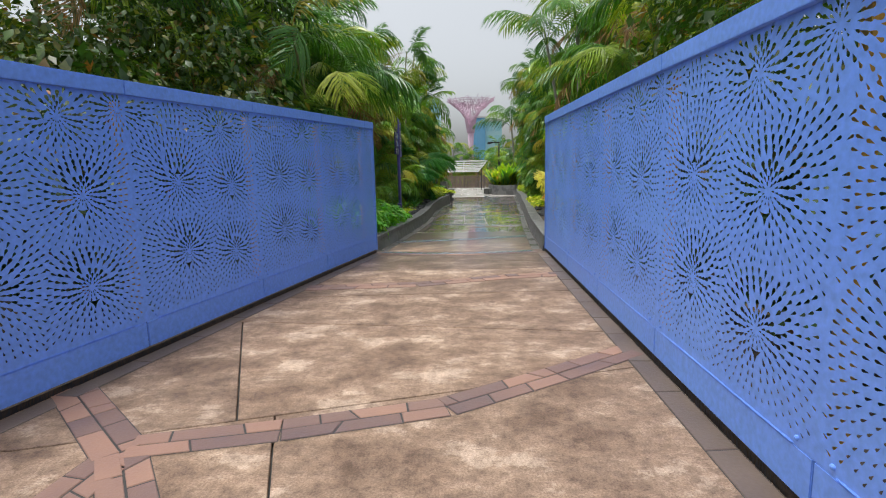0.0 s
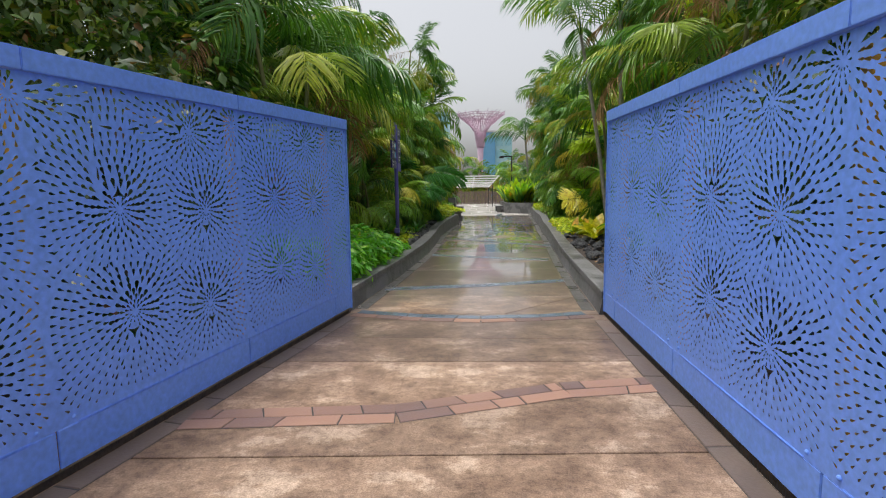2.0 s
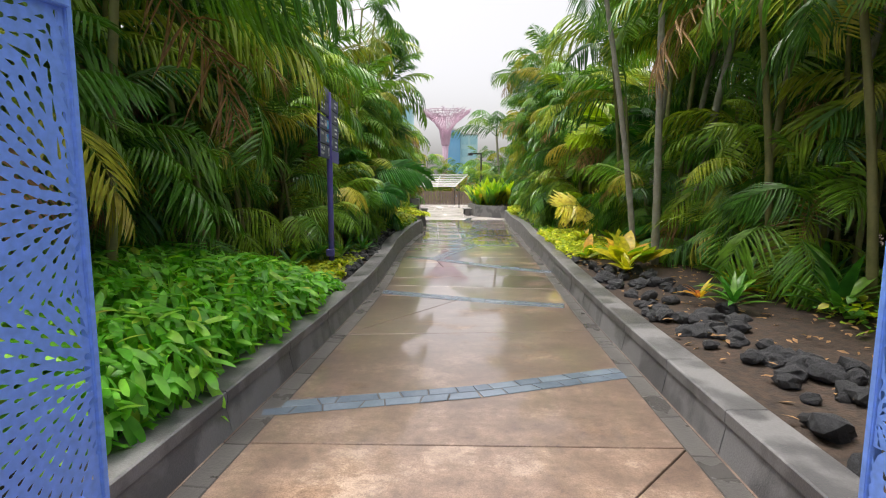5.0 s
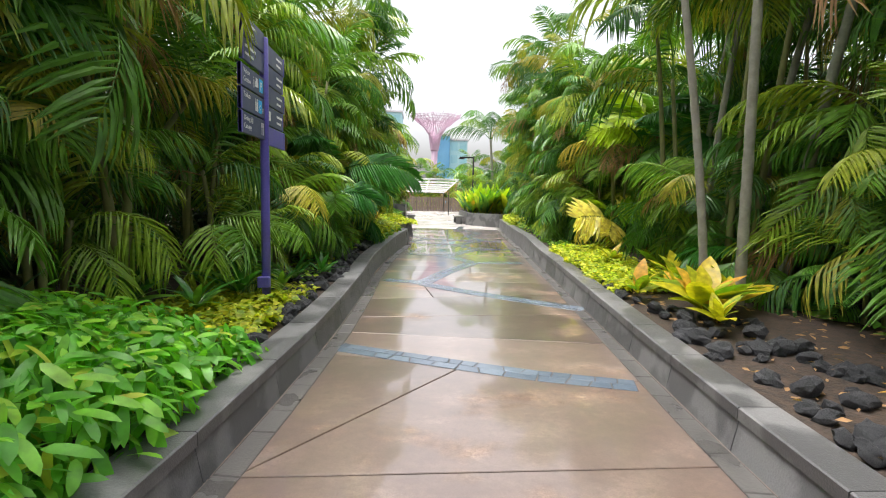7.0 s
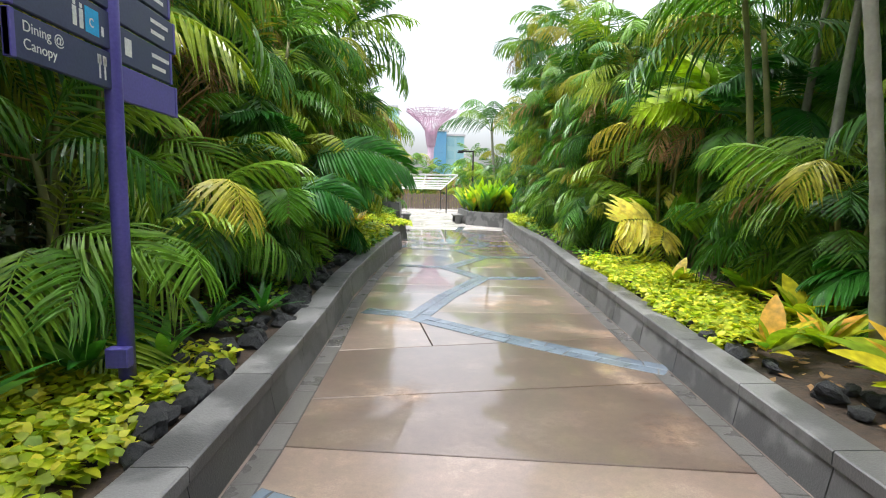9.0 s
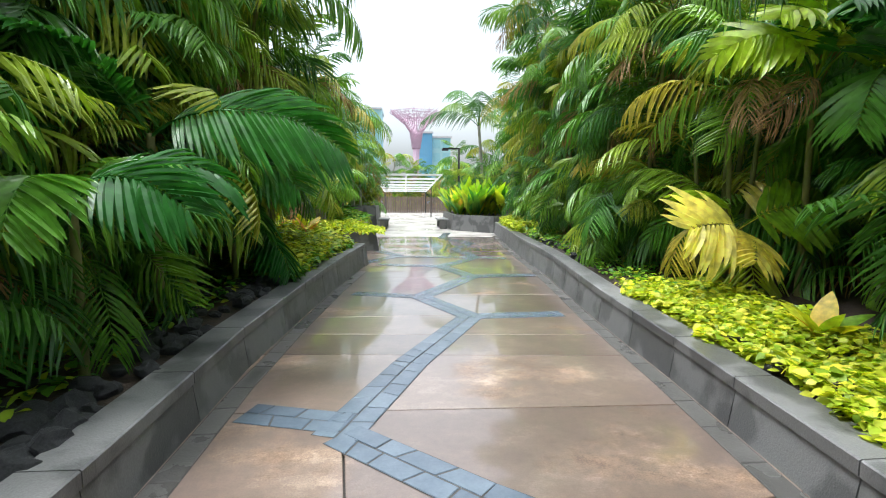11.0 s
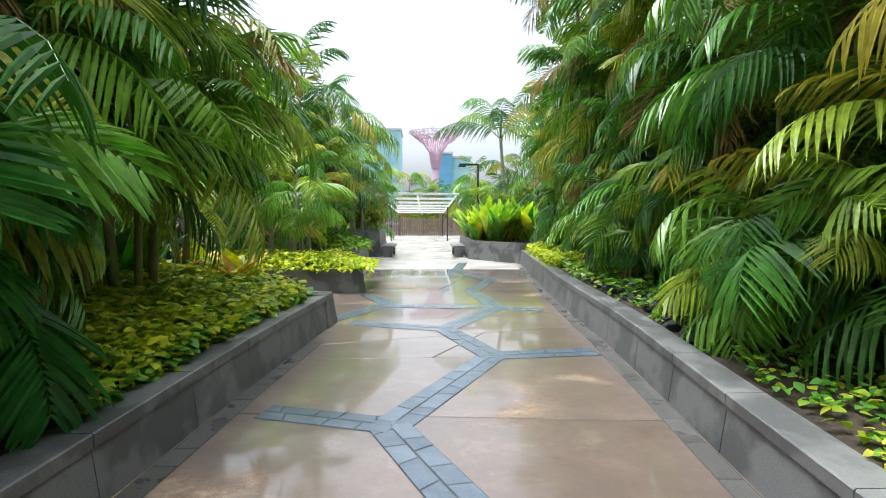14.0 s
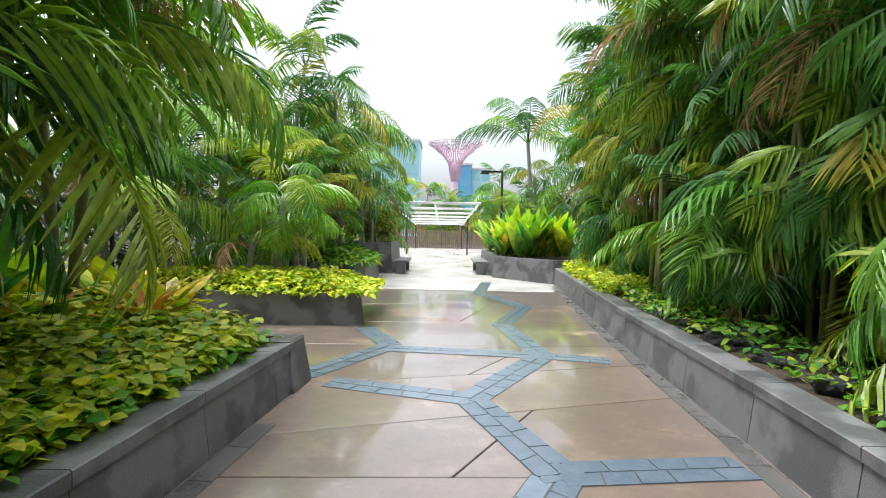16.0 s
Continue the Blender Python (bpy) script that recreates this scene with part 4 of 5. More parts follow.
band([(2.5, 17.05), (1.75, 17.6), (1.0, 18.2), (0.24, 18.9)], 0.3, 2, 0.25, M_SLATE, 9)
band([(0.2, 18.85), (0.68, 20.2), (1.44, 21.9)], 0.32, 2, 0.26, M_SLATE, 10)
band([(-0.45, 19.25), (0.25, 19.05)], 0.3, 2, 0.26, M_SLATE, 11)
band([(1.42, 21.9), (2.62, 21.97)], 0.28, 2, 0.26, M_SLATE, 12)
band([(1.46, 21.85), (0.86, 23.15)], 0.32, 2, 0.26, M_SLATE, 13)
band([(-0.15, 23.45), (0.9, 23.15)], 0.28, 2, 0.26, M_SLATE, 14)
band([(0.84, 23.1), (1.86, 24.98)], 0.32, 2, 0.26, M_SLATE, 15)
for k, line in enumerate(([(1.86, 25.0), (3.1, 25.13)], [(1.9, 24.92), (1.38, 26.38)], [(1.4, 26.35), (0.02, 26.78)], [(1.36, 26.3), (2.38, 28.0)], [(2.36, 27.95), (0.42, 28.2)], [(2.36, 27.95), (3.1, 27.75)],
                          [(-0.05, 29.5), (0.46, 28.35), (-0.3, 26.95)], [(2.36, 27.95), (2.08, 29.95)], [(2.08, 29.9), (2.75, 31.8)], [(2.75, 31.8), (2.0, 34.0)], [(2.0, 34.0), (2.4, 36.5)])):
    band(line, 0.32, 2, 0.26, M_SLATE, 30 + k, True)


def border(line, side, y0, y1, off, width, mat, seed, joined, rows=1, cell=0.42):
    ys = np.arange(y0, y1 + 0.01, 2.0)
    pts = [(along(line, y) - side * off, float(y)) for y in ys]
    band(pts, width, rows, cell, mat, seed, joined, 0.01, 0.005)


border(KERB_L, -1, 9.7, 25.7, 0.09, 0.16, M_EDGE, 51, False)
border(KERB_R, 1, 9.6, 25.6, 0.09, 0.16, M_EDGE, 52, False)
border(KERB_R, 1, 25.6, 35.6, 0.09, 0.16, M_EDGE, 53, True)
for (xa, ya, xb, yb), sd in (((-2.735, 0.5, -1.175, 9.3), 54), ((1.555, 0.5, 1.78, 9.1), 55)):
    band([(xa + (xb - xa) * k / 5, ya + (yb - ya) * k / 5) for k in range(6)], 0.17, 1, 0.6, M_EDGEBROWN, sd, False, 0.01)


# ---- signpost ----
def lettering(text, size, parent, mat, m, name="lettering"):
    cu = bpy.data.curves.new(name, "FONT")
    cu.body, cu.size, cu.extrude = text, size, 0.0008
    tmp = new("tmp", cu)
    me = bpy.data.meshes.new_from_object(tmp.evaluated_get(bpy.context.evaluated_depsgraph_get()))
    bpy.data.objects.remove(tmp)
    me.materials.clear()
    me.materials.append(mat)
    ob = part(name, me, mat, parent)
    ob.matrix_local = m
    return ob


def signpost(x, y, z):
    thing = tagged(new("signpost"), "violet-blue wayfinding post with navy direction plates", "signpost")
    thing.location = (x, y, z)
    vs, fs = tube([(0, 0, -0.2), (0, 0, 1.0), (0, 0, 2.0), (0, 0, 2.78), (0, 0, 2.79)], [0.047, 0.047, 0.046, 0.046, 0.036], 20)
    part("post", mesh_of("post", vs, fs, M_PURPLE, True), None, thing)
    bm = bmesh.new()
    box(bm, -0.07, 0.06, -0.1, -0.03, 0.12, 0.24, 0.006)
    part("junction_box", bm, M_PURPLE, thing, "small violet box at the foot of the post")

    def plate(y0, y1, z0, z1, mat, lab):
        bm = bmesh.new()
        box(bm, -0.016, 0.016, y0, y1, z0, z1, 0.004)
        p = part("plate", bm, mat, thing, lab)
        bm = bmesh.new()
        e = y0 if y0 < 0 else y1 - 0.03
        box(bm, -0.019, 0.0195, e, e + 0.03, z0 - 0.002, z1 + 0.002, 0.003)
        part("end_cap", bm, M_PURPLE, p, "violet end cap")
        return p

    def flat(name, p, mat, y0, y1, z0, z1, bev=0.0):
        bm = bmesh.new()
        box(bm, 0.016, 0.0175, y0, y1, z0, z1)
        part(name, bm, mat, p)

    H, G = 0.2, 0.017
    lines = [["Dining @", "Canopy"], ["Toilets"], ["Visitor", "Centre"], None, None]
    for r in range(5):
        z0 = 1.72 + r * (H + G) + (0.03 if r > 2 else 0)
        p = plate(-0.74 + (0.05 if r > 2 else 0), -0.04, z0, z0 + H, M_SIGN, "navy direction plate")
        if lines[r]:
            for k, word in enumerate(lines[r]):
                lettering(word, 0.066, p, M_WHITE, pose(0.0172, -0.67, z0 + 0.125 - 0.075 * k, 90, 0, 90))
        else:
            for k in range(2):
                flat("lettering_bar", p, M_WHITE, -0.62, -0.62 + 0.3 - 0.06 * k, z0 + 0.125 - 0.07 * k, z0 + 0.15 - 0.07 * k)
        if r == 0:
            for dy in (-0.15, -0.105):
                flat("cutlery_icon", p, M_WHITE, dy, dy + 0.014, z0 + 0.04, z0 + 0.16)
                flat("cutlery_icon", p, M_WHITE, dy - 0.008, dy + 0.022, z0 + 0.115, z0 + 0.165)
        elif r == 1:
            for dy in (-0.34, -0.29):
                flat("toilet_icon", p, M_WHITE, dy, dy + 0.03, z0 + 0.04, z0 + 0.135)
                flat("toilet_icon", p, M_WHITE, dy + 0.005, dy + 0.025, z0 + 0.14, z0 + 0.162)
            flat("access_icon", p, M_CYANPRINT, -0.245, -0.135, z0 + 0.035, z0 + 0.165)
            lettering("c", 0.1, p, M_WHITE, pose(0.018, -0.22, z0 + 0.07, 90, 0, 90))
            flat("small_icon", p, M_WHITE, -0.115, -0.095, z0 + 0.05, z0 + 0.1)
        elif r == 2:
            lettering("i", 0.17, p, M_WHITE, pose(0.0172, -0.4, z0 + 0.04, 90, 0, 90))
            flat("taxi_icon", p, M_WHITE, -0.34, -0.25, z0 + 0.06, z0 + 0.11)
            flat("taxi_icon", p, M_WHITE, -0.325, -0.265, z0 + 0.11, z0 + 0.15)
            flat("parking_icon", p, M_CYANPRINT, -0.215, -0.105, z0 + 0.035, z0 + 0.165)
            lettering("P", 0.12, p, M_WHITE, pose(0.018, -0.19, z0 + 0.055, 90, 0, 90))
    for r in range(5):
        z0 = 1.68 + r * (H + G)
        p = plate(0.04, 0.72 - (0.06 if r in (1, 3) else 0), z0, z0 + H, M_PURPLE if r == 0 else M_SIGN, "blank violet plate" if r == 0 else "navy direction plate")
        if r == 1:
            flat("bus_icon", p, M_WHITE, 0.1, 0.17, z0 + 0.05, z0 + 0.15)
        if r:
            for k in range(2):
                flat("lettering_bar", p, M_WHITE, 0.4, 0.62 - 0.05 * k, z0 + 0.12 - 0.07 * k, z0 + 0.145 - 0.07 * k)
    return thing


signpost(-1.52, 15.85, 0.36)


# ---- rocks ----
def rock_mesh(seed):
    bm = bmesh.new()
    bmesh.ops.create_icosphere(bm, subdivisions=2, radius=1.0)
    for v in bm.verts:
        n = noise.noise(v.co * 1.1 + Vector((seed * 7.3, 0, 0))) * 0.55 + noise.noise(v.co * 3.1 + Vector((0, seed * 3.1, 0))) * 0.16
        v.co *= 1 + n
        v.co.z *= 0.7
    me = bpy.data.meshes.new("lava_rock")
    bm.to_mesh(me)
    bm.free()
    me.materials.append(M_LAVA)
    return me


ROCKS = [rock_mesh(k) for k in range(7)]
rngr = random.Random(21)


def rocks(line, side, y0, y1, d0, d1, n, size=(0.05, 0.11)):
    for _ in range(n):
        y, d = rngr.uniform(y0, y1), rngr.uniform(d0, d1)
        s = rngr.uniform(*size)
        o = tagged(new("lava_rock", rngr.choice(ROCKS)), "black porous lava rock lying on the soil", "rock", "lava rocks along the kerb")
        o.matrix_world = pose(along(line, y) + side * d, y, along(KERB_H, y) - 0.06 + 0.1 * min(1, d / 2) + s * 0.3, rngr.uniform(-25, 25), rngr.uniform(-25, 25), rngr.uniform(0, 360)) @ Matrix.Scale(s, 4)


rocks(KERB_L, -1, 12.6, 24.0, 0.34, 0.62, 115)
rocks(KERB_L, -1, 16.0, 23.5, 0.62, 1.0, 40)
rocks(KERB_R, 1, 9.6, 16.0, 0.38, 1.3, 110, (0.05, 0.12))
rocks(KERB_R, 1, 16.0, 20.0, 0.36, 0.6, 16)
rocks(KERB_R, 1, 22.5, 33.0, 0.4, 0.9, 36)


# ---- ground cover ----
def cover(name, line, side, y0, y1, d0, d1, n, shape, mat, label, h=(0.02, 0.12), seed=1, pitch=(-30, 35), mound=None, outward=0.5):
    rng = np.random.default_rng(seed)
    ms = []
    for _ in range(n):
        y = rng.uniform(y0, y1)
        d = d0 + (d1 - d0) * rng.random()
        ragged = 0.14 * noise.noise((y * 1.3, seed, 0)) + 0.08 * noise.noise((y * 4.1, seed, 5))
        d = max(d + ragged, d0 - 0.12)
        t = (d - d0) / (d1 - d0)
        m = mound(t, y) if mound else 0.0
        hump = 0.07 * noise.noise((y * 2.3, d * 2.3, seed))
        z = along(KERB_H, y) - 0.05 + 0.1 * min(1, max(d, 0) / 2) + rng.uniform(*h) + m + hump
        az = (180 if side < 0 else 0) + 180 + rng.uniform(-180, 180) * (1 - outward) if rng.random() < outward else rng.uniform(0, 360)
        ms.append(pose(along(line, y) + side * d, y, z, rng.uniform(-30, 30), rng.uniform(*pitch), az) @ Matrix.Scale(rng.uniform(0.65, 1.2), 4))
    return scatter(name, shape, ms, mat, label, "ground cover")


TONGUE = leaf_shape(0.17, 0.05, 0.1, 0.3, 6, 1.15, 0.42)
HEART = leaf_shape(0.075, 0.066, 0.15, 0.2, 3, 0.7)
HEART_BIG = leaf_shape(0.1, 0.08, 0.15, 0.2, 3, 0.7)
cover("fern_patch", KERB_L, -1, 9.7, 14.2, 0.2, 2.6, 13000, TONGUE, M_TONGUE, "dense bright green strap-leaved fern mound beside the kerb", (0.0, 0.42), 2, (-30, 75), lambda t, y: 0.3 * math.sin(math.pi * min(1, t * 0.9)) - 0.3 * max(0, (y - 12.6) / 1.6))
cover("lime_creeper", KERB_L, -1, 13.4, 16.6, 0.45, 1.7, 6000, HEART, M_LIME, "lime green creeping ground cover around the signpost", (0.0, 0.1), 3)
cover("creeper", KERB_L, -1, 17.0, 23.0, 0.6, 1.6, 1500, HEART, M_IVY, "sparse green creeping ground cover among lava rocks", (0.0, 0.12), 4)
cover("creeper", KERB_L, -1, 22.4, 26.5, 0.22, 1.9, 7500, HEART_BIG, M_IVY, "dense green creeper mound spilling over the kerb", (0.0, 0.16), 5, mound=lambda t, y: 0.28 * t * min(1, (y - 22) / 3))
cover("lime_creeper", KERB_L, -1, 22.8, 26.6, 0.25, 1.7, 5200, HEART_BIG, M_LIME, "lime green creeper over the end of the bed", (0.06, 0.2), 6, mound=lambda t, y: 0.3 * t)
cover("lime_creeper", KERB_R, 1, 16.8, 21.8, 0.3, 1.5, 10000, HEART, M_LIME, "lime green creeping ground cover spilling over the kerb", (0.0, 0.12), 7)
cover("creeper", KERB_R, 1, 21.0, 26.5, 0.4, 1.8, 1500, HEART, M_IVY, "green creeping ground cover behind the kerb", (0.0, 0.12), 8)
cover("creeper", KERB_R, 1, 26.5, 34.5, 0.35, 1.2, 1300, HEART_BIG, M_IVY, "green creeping ground cover behind the kerb", (0.0, 0.2), 9)
cover("lime_creeper", KERB_R, 1, 30.5, 36.0, 0.15, 1.0, 3000, HEART_BIG, M_LIME, "lime green creeper mound at the end of the kerb", (0.0, 0.3), 10)
cover("creeper", KERB_R, 1, 10.5, 14.5, 2.0, 3.4, 1400, HEART_BIG, M_IVY, "green low creeper at the back of the bare soil", (0.0, 0.25), 11)
cover("leaf_litter", KERB_R, 1, 9.6, 17.0, 0.4, 3.5, 700, leaf_shape(0.09, 0.035, 0.2, 0.1, 2), M_DRY, "dry brown leaf litter on the bed soil", (0.0, 0.03), 12, (-8, 8))


def top_cover(name, x0, x1, y0, y1, z, n, shape, mat, label, seed, h=0.2):
    rng = np.random.default_rng(seed)
    ms = []
    for _ in range(n):
        x, y = rng.uniform(x0, x1), rng.uniform(y0, y1)
        dome = min(1, 4 * min((x - x0) / (x1 - x0), (x1 - x) / (x1 - x0), (y - y0) / (y1 - y0), (y1 - y) / (y1 - y0)) + 0.15)
        ms.append(pose(x, y, z + h * dome * rng.uniform(0.4, 1) + 0.05 * noise.noise((x * 2, y * 2, seed)), rng.uniform(-35, 35), rng.uniform(-30, 45), rng.uniform(0, 360)) @ Matrix.Scale(rng.uniform(0.7, 1.3), 4))
    return scatter(name, shape, ms, mat, label, "ground cover")


top_cover("lime_creeper", -4.6, 0.0, 29.6, 31.7, 0.46, 5200, HEART_BIG, M_LIME, "yellow-lime creeper heaped over the stone planter", 21, 0.34)
top_cover("creeper", -5.3, -0.95, 35.0, 38.2, 0.58, 3200, leaf_shape(0.3, 0.07), M_IVY, "green low shrubs in the stone planter", 22, 0.55)


# ---- broad-leaved plants ----
BIGLEAF = [mesh_of("leaf", *leaf_shape(0.62, 0.27, 0.18, 0.3, 6, 0.9), M_YELLOWLEAF, True), mesh_of("leaf", *leaf_shape(0.5, 0.18, 0.18, 0.45, 6, 0.9), M_YELLOWLEAF, True)]
STRAP = [mesh_of("leaf", *leaf_shape(0.6, 0.11, 0.25, 0.3, 6, 0.7), M_BROAD, True), mesh_of("leaf", *leaf_shape(0.5, 0.12, 0.25, 0.5, 6, 0.7), M_BROAD, True)]
REDS = [mesh_of("leaf", *leaf_shape(0.5, 0.09, 0.25, 0.5, 5, 0.7), M_REDLEAF, True)]
CANNA = [mesh_of("leaf", *leaf_shape(0.62, 0.17, 0.25, 0.12, 5, 0.8), M_LIMEPALM, True)]
BANANA = [mesh_of("leaf", *leaf_shape(1.1, 0.34, 0.15, 0.3, 8, 0.8), M_BROAD, True)]


def leafy(name, x, y, z, leaves, n, scale, seed, label, pitch=(20, 70)):
    """A rosette of broad leaves, each on its own."""
    rng = random.Random(seed)
    thing = tagged(new(name), label, "plant")
    thing.location = (x, y, z)
    for k in range(n):
        e = rng.uniform(*pitch)
        o = part("leaf", rng.choice(leaves), None, thing)
        o.matrix_local = pose(0, 0, rng.uniform(0, 0.08) * scale, rng.uniform(-20, 20), -e, k * 137.5 + rng.uniform(-20, 20)) @ pose(0.04, 0, 0) @ Matrix.Scale(scale * rng.uniform(0.75, 1.15), 4)
    return thing


L_YEL = "broad-leaved plant with yellow and lime green leaves"
for k, (x, y, n, s) in enumerate(((3.3, 15.5, 26, 1.05), (3.75, 15.8, 20, 0.95), (3.15, 15.0, 12, 0.6), (3.0, 16.5, 12, 0.7), (4.0, 17.4, 20, 1.05), (4.3, 18.6, 18, 1.0), (3.55, 16.6, 14, 0.8), (3.85, 13.3, 16, 0.6), (4.4, 13.8, 14, 0.8), (3.8, 19.4, 12, 0.75))):
    leafy("broad_leaf_plant", x, y, 0.33, BIGLEAF, n, s * 0.85, 300 + k, L_YEL, (30, 82))
for k, (x, y, n, s) in enumerate(((-1.85, 15.95, 14, 0.85), (-1.45, 16.15, 9, 0.7), (-2.3, 16.2, 14, 0.95), (-1.5, 17.0, 12, 0.6), (-2.0, 15.2, 12, 0.7), (-2.6, 15.0, 14, 0.9), (-1.25, 17.6, 12, 0.55), (-3.1, 14.2, 14, 1.0), (3.4, 12.7, 14, 0.7), (3.75, 13.2, 14, 0.9), (4.3, 12.4, 16, 1.1), (4.9, 13.4, 14, 1.1))):
    leafy("nest_fern", x, y, 0.34, STRAP, n, s, 330 + k, "green strap-leaved nest fern on the soil", (30, 80))
for k, (x, y, n, s) in enumerate(((3.2, 13.0, 12, 0.5), (-1.35, 26.1, 16, 0.9), (-1.7, 26.5, 14, 0.9), (-2.3, 26.3, 16, 1.1), (-1.9, 25.6, 12, 0.8))):
    leafy("cordyline", x, y, 0.62 if x < 0 else 0.34, REDS, n, s, 360 + k, "red and orange leaved shrub in the planting bed", (30, 80))
for k, (x, y, n, s) in enumerate(((-2.3, 25.4, 9, 1.0), (-3.0, 26.0, 9, 1.1), (-2.1, 24.3, 8, 0.8))):
    leafy("broad_leaf_plant", x, y, 0.5, BANANA, n, s, 370 + k, "large green broad-leaved plant at the end of the bed", (35, 80))
L_CROTON = "croton shrub with yellow and orange leaves ending the bed"
for k, (x, y, z, n, sz) in enumerate(((-1.5, 26.6, 0.5, 22, 0.9), (-2.2, 27.0, 0.5, 24, 1.1), (-3.0, 26.9, 0.5, 24, 1.25), (-3.8, 27.2, 0.5, 24, 1.4), (-4.6, 26.8, 0.5, 22, 1.4), (-2.7, 26.2, 0.5, 22, 1.0), (-1.9, 26.1, 0.5, 18, 0.8))):
    leafy("croton", x, y, z, [REDS[0], BIGLEAF[1], STRAP[1], BIGLEAF[0]] if k % 2 else [BIGLEAF[1], BIGLEAF[0], STRAP[0], REDS[0]], n, sz, 380 + k, L_CROTON, (30, 85))
for k in range(40):
    rr = random.Random(400 + k)
    leafy("bright_shrub", rr.uniform(2.95, 5.6), rr.uniform(38.6, 42.5) if k % 2 else rr.uniform(38.3, 39.4), 0.62, [CANNA[0], CANNA[0], STRAP[0], BIGLEAF[1]], 16, rr.uniform(1.5, 2.6), 400 + k, "bright yellow-green upright shrub in the stone planter", (58, 88))
for k in range(14):
    rr = random.Random(440 + k)
    leafy("green_shrub", rr.uniform(-4.6, -1.2), rr.uniform(35.6, 37.8), 0.55, STRAP, 14, rr.uniform(0.9, 1.5), 440 + k, "green strap-leaved shrub in the stone planter", (30, 85))

# ---- single palms in the beds ----


def set_palm(x, y, z, stem, fronds, label, r=0.03, mat=None, tip=(0.0, 0.0)):
    """A palm with one stem to the height given and fronds set one by one: mesh, bearing, pitch, roll, scale."""
    thing = tagged(new("palm"), label, "palm")
    thing.location = (x, y, z)
    pts = [(tip[0] * q ** 1.3, tip[1] * q ** 1.3, -0.1 + (stem + 0.1) * q) for q in (k / 40 for k in range(41))]
    vs, fs = tube(pts, [r * (1.2 - 0.35 * k / 40) * (1.0, 1.09, 0.98)[k % 3] for k in range(41)], 10)
    part("stem", mesh_of("stem", vs, fs, mat or M_CANE, True), None, thing)
    for me, az, pitch, turn, size in fronds:
        f = part("dry_frond" if me in DRY else "frond", me, None, thing)
        f.matrix_local = pose(tip[0], tip[1], stem - 0.03, turn, -pitch, az) @ Matrix.Scale(size, 4)
    return thing


def pleated(mat, seed, a0, droop, length=1.05, pairs=13):
    """A short broad leaf of wide pleated fingers that touch near the rib."""
    return frond_mesh("frond", length, 0.5, pairs, radians(a0), radians(droop), 0.086, mat, seed, 0.1, 0.55, 0.2, 0.26, 0.07, FINE)


GOLDLEAF, LIMELEAF, GREENLEAF = pleated(M_GOLD, 131, 30, 62), pleated(M_LIMEPALM, 132, 72, 120), pleated(M_BROAD, 133, 45, 95, 1.3, 15)
PALELEAF = pleated(M_LIMEPALM, 134, 45, 115, 1.45, 16)
LONGLEAF = frond_mesh("frond", 2.0, 0.62, 30, radians(28), radians(88), 0.062, M_BROAD, 135, 0.05, 0.75, 0.28, 0.16, 0.04, FINE)
SPRAY = frond_mesh("frond", 1.15, 0.42, 17, radians(38), radians(105), 0.052, M_BROAD, 136, 0.05, 0.7, 0.3, 0.2, 0.06, FINE)
set_palm(4.45, 21.4, 0.38, 0.74, [(GOLDLEAF, 212, 2, -56, 1.12), (LIMELEAF, -12, 2, 50, 1.05), (GOLDLEAF, 20, 14, 45, 1.1), (LIMELEAF, 120, 10, 10, 0.9), (GOLDLEAF, 250, -22, -25, 0.8)],
         "small palm with golden yellow and lime pleated leaves", 0.03, M_YELLOW)
set_palm(4.95, 21.0, 0.38, 2.35, [(PALELEAF, 170, 62, -40, 1.2), (PALELEAF, 60, 66, 30, 1.15), (PALELEAF, 188, 14, -42, 1.0), (PALELEAF, 215, 30, -30, 0.9), (GREENLEAF, 150, 30, -25, 1.0), (PALELEAF, 20, 26, 40, 1.0), (GREENLEAF, 265, 10, -10, 0.95), (DRY[0], 225, -5, -30, 0.8), (GREENLEAF, 90, 35, 0, 1.0)],
         "young palm with pale green pleated leaves and a withered one", 0.035)
set_palm(-1.5, 20.35, 0.38, 1.6, [(LONGLEAF, -14, 4, 42, 0.92), (LONGLEAF, 150, 25, 0, 0.9), (LONGLEAF, -110, 28, 0, 0.85)],
         "palm with long glossy green fronds arching over the walk", 0.04)
set_palm(-1.4, 19.15, 0.38, 1.05, [(SPRAY, -25, 5, 35, 0.9), (SPRAY, 15, 14, 30, 0.95), (SPRAY, -75, 0, 5, 0.9), (SPRAY, 190, 10, -30, 0.95), (SPRAY, 235, -5, -30, 0.9), (SPRAY, 80, 20, 0, 0.9)],
         "low palm with drooping glossy sprays", 0.03)
set_palm(-1.45, 22.15, 0.4, 1.3, [(SPRAY, -35, 0, 30, 1.1), (SPRAY, 5, 12, 35, 1.1), (SPRAY, -80, -8, 5, 1.15), (SPRAY, 215, 5, -30, 1.1), (SPRAY, 50, 15, 15, 1.0)],
         "palm with drooping glossy sprays beside the kerb", 0.035)
# grey ringed stems behind the yellow plants
set_palm(4.08, 16.1, 0.34, 5.4, [(m, k * 61, 10 + 12 * (k % 2), 0, 1.0) for k, m in enumerate(ROYAL * 2)], "slender palm with a ringed grey stem", 0.055, M_BARK, (-0.15, 0.0))
set_palm(3.85, 16.45, 0.34, 5.0, [(m, 20 + k * 58, 12, 0, 0.95) for k, m in enumerate(ROYAL * 2)], "slender palm with a leaning ringed grey stem", 0.045, M_BARK, (-0.75, 0.1))
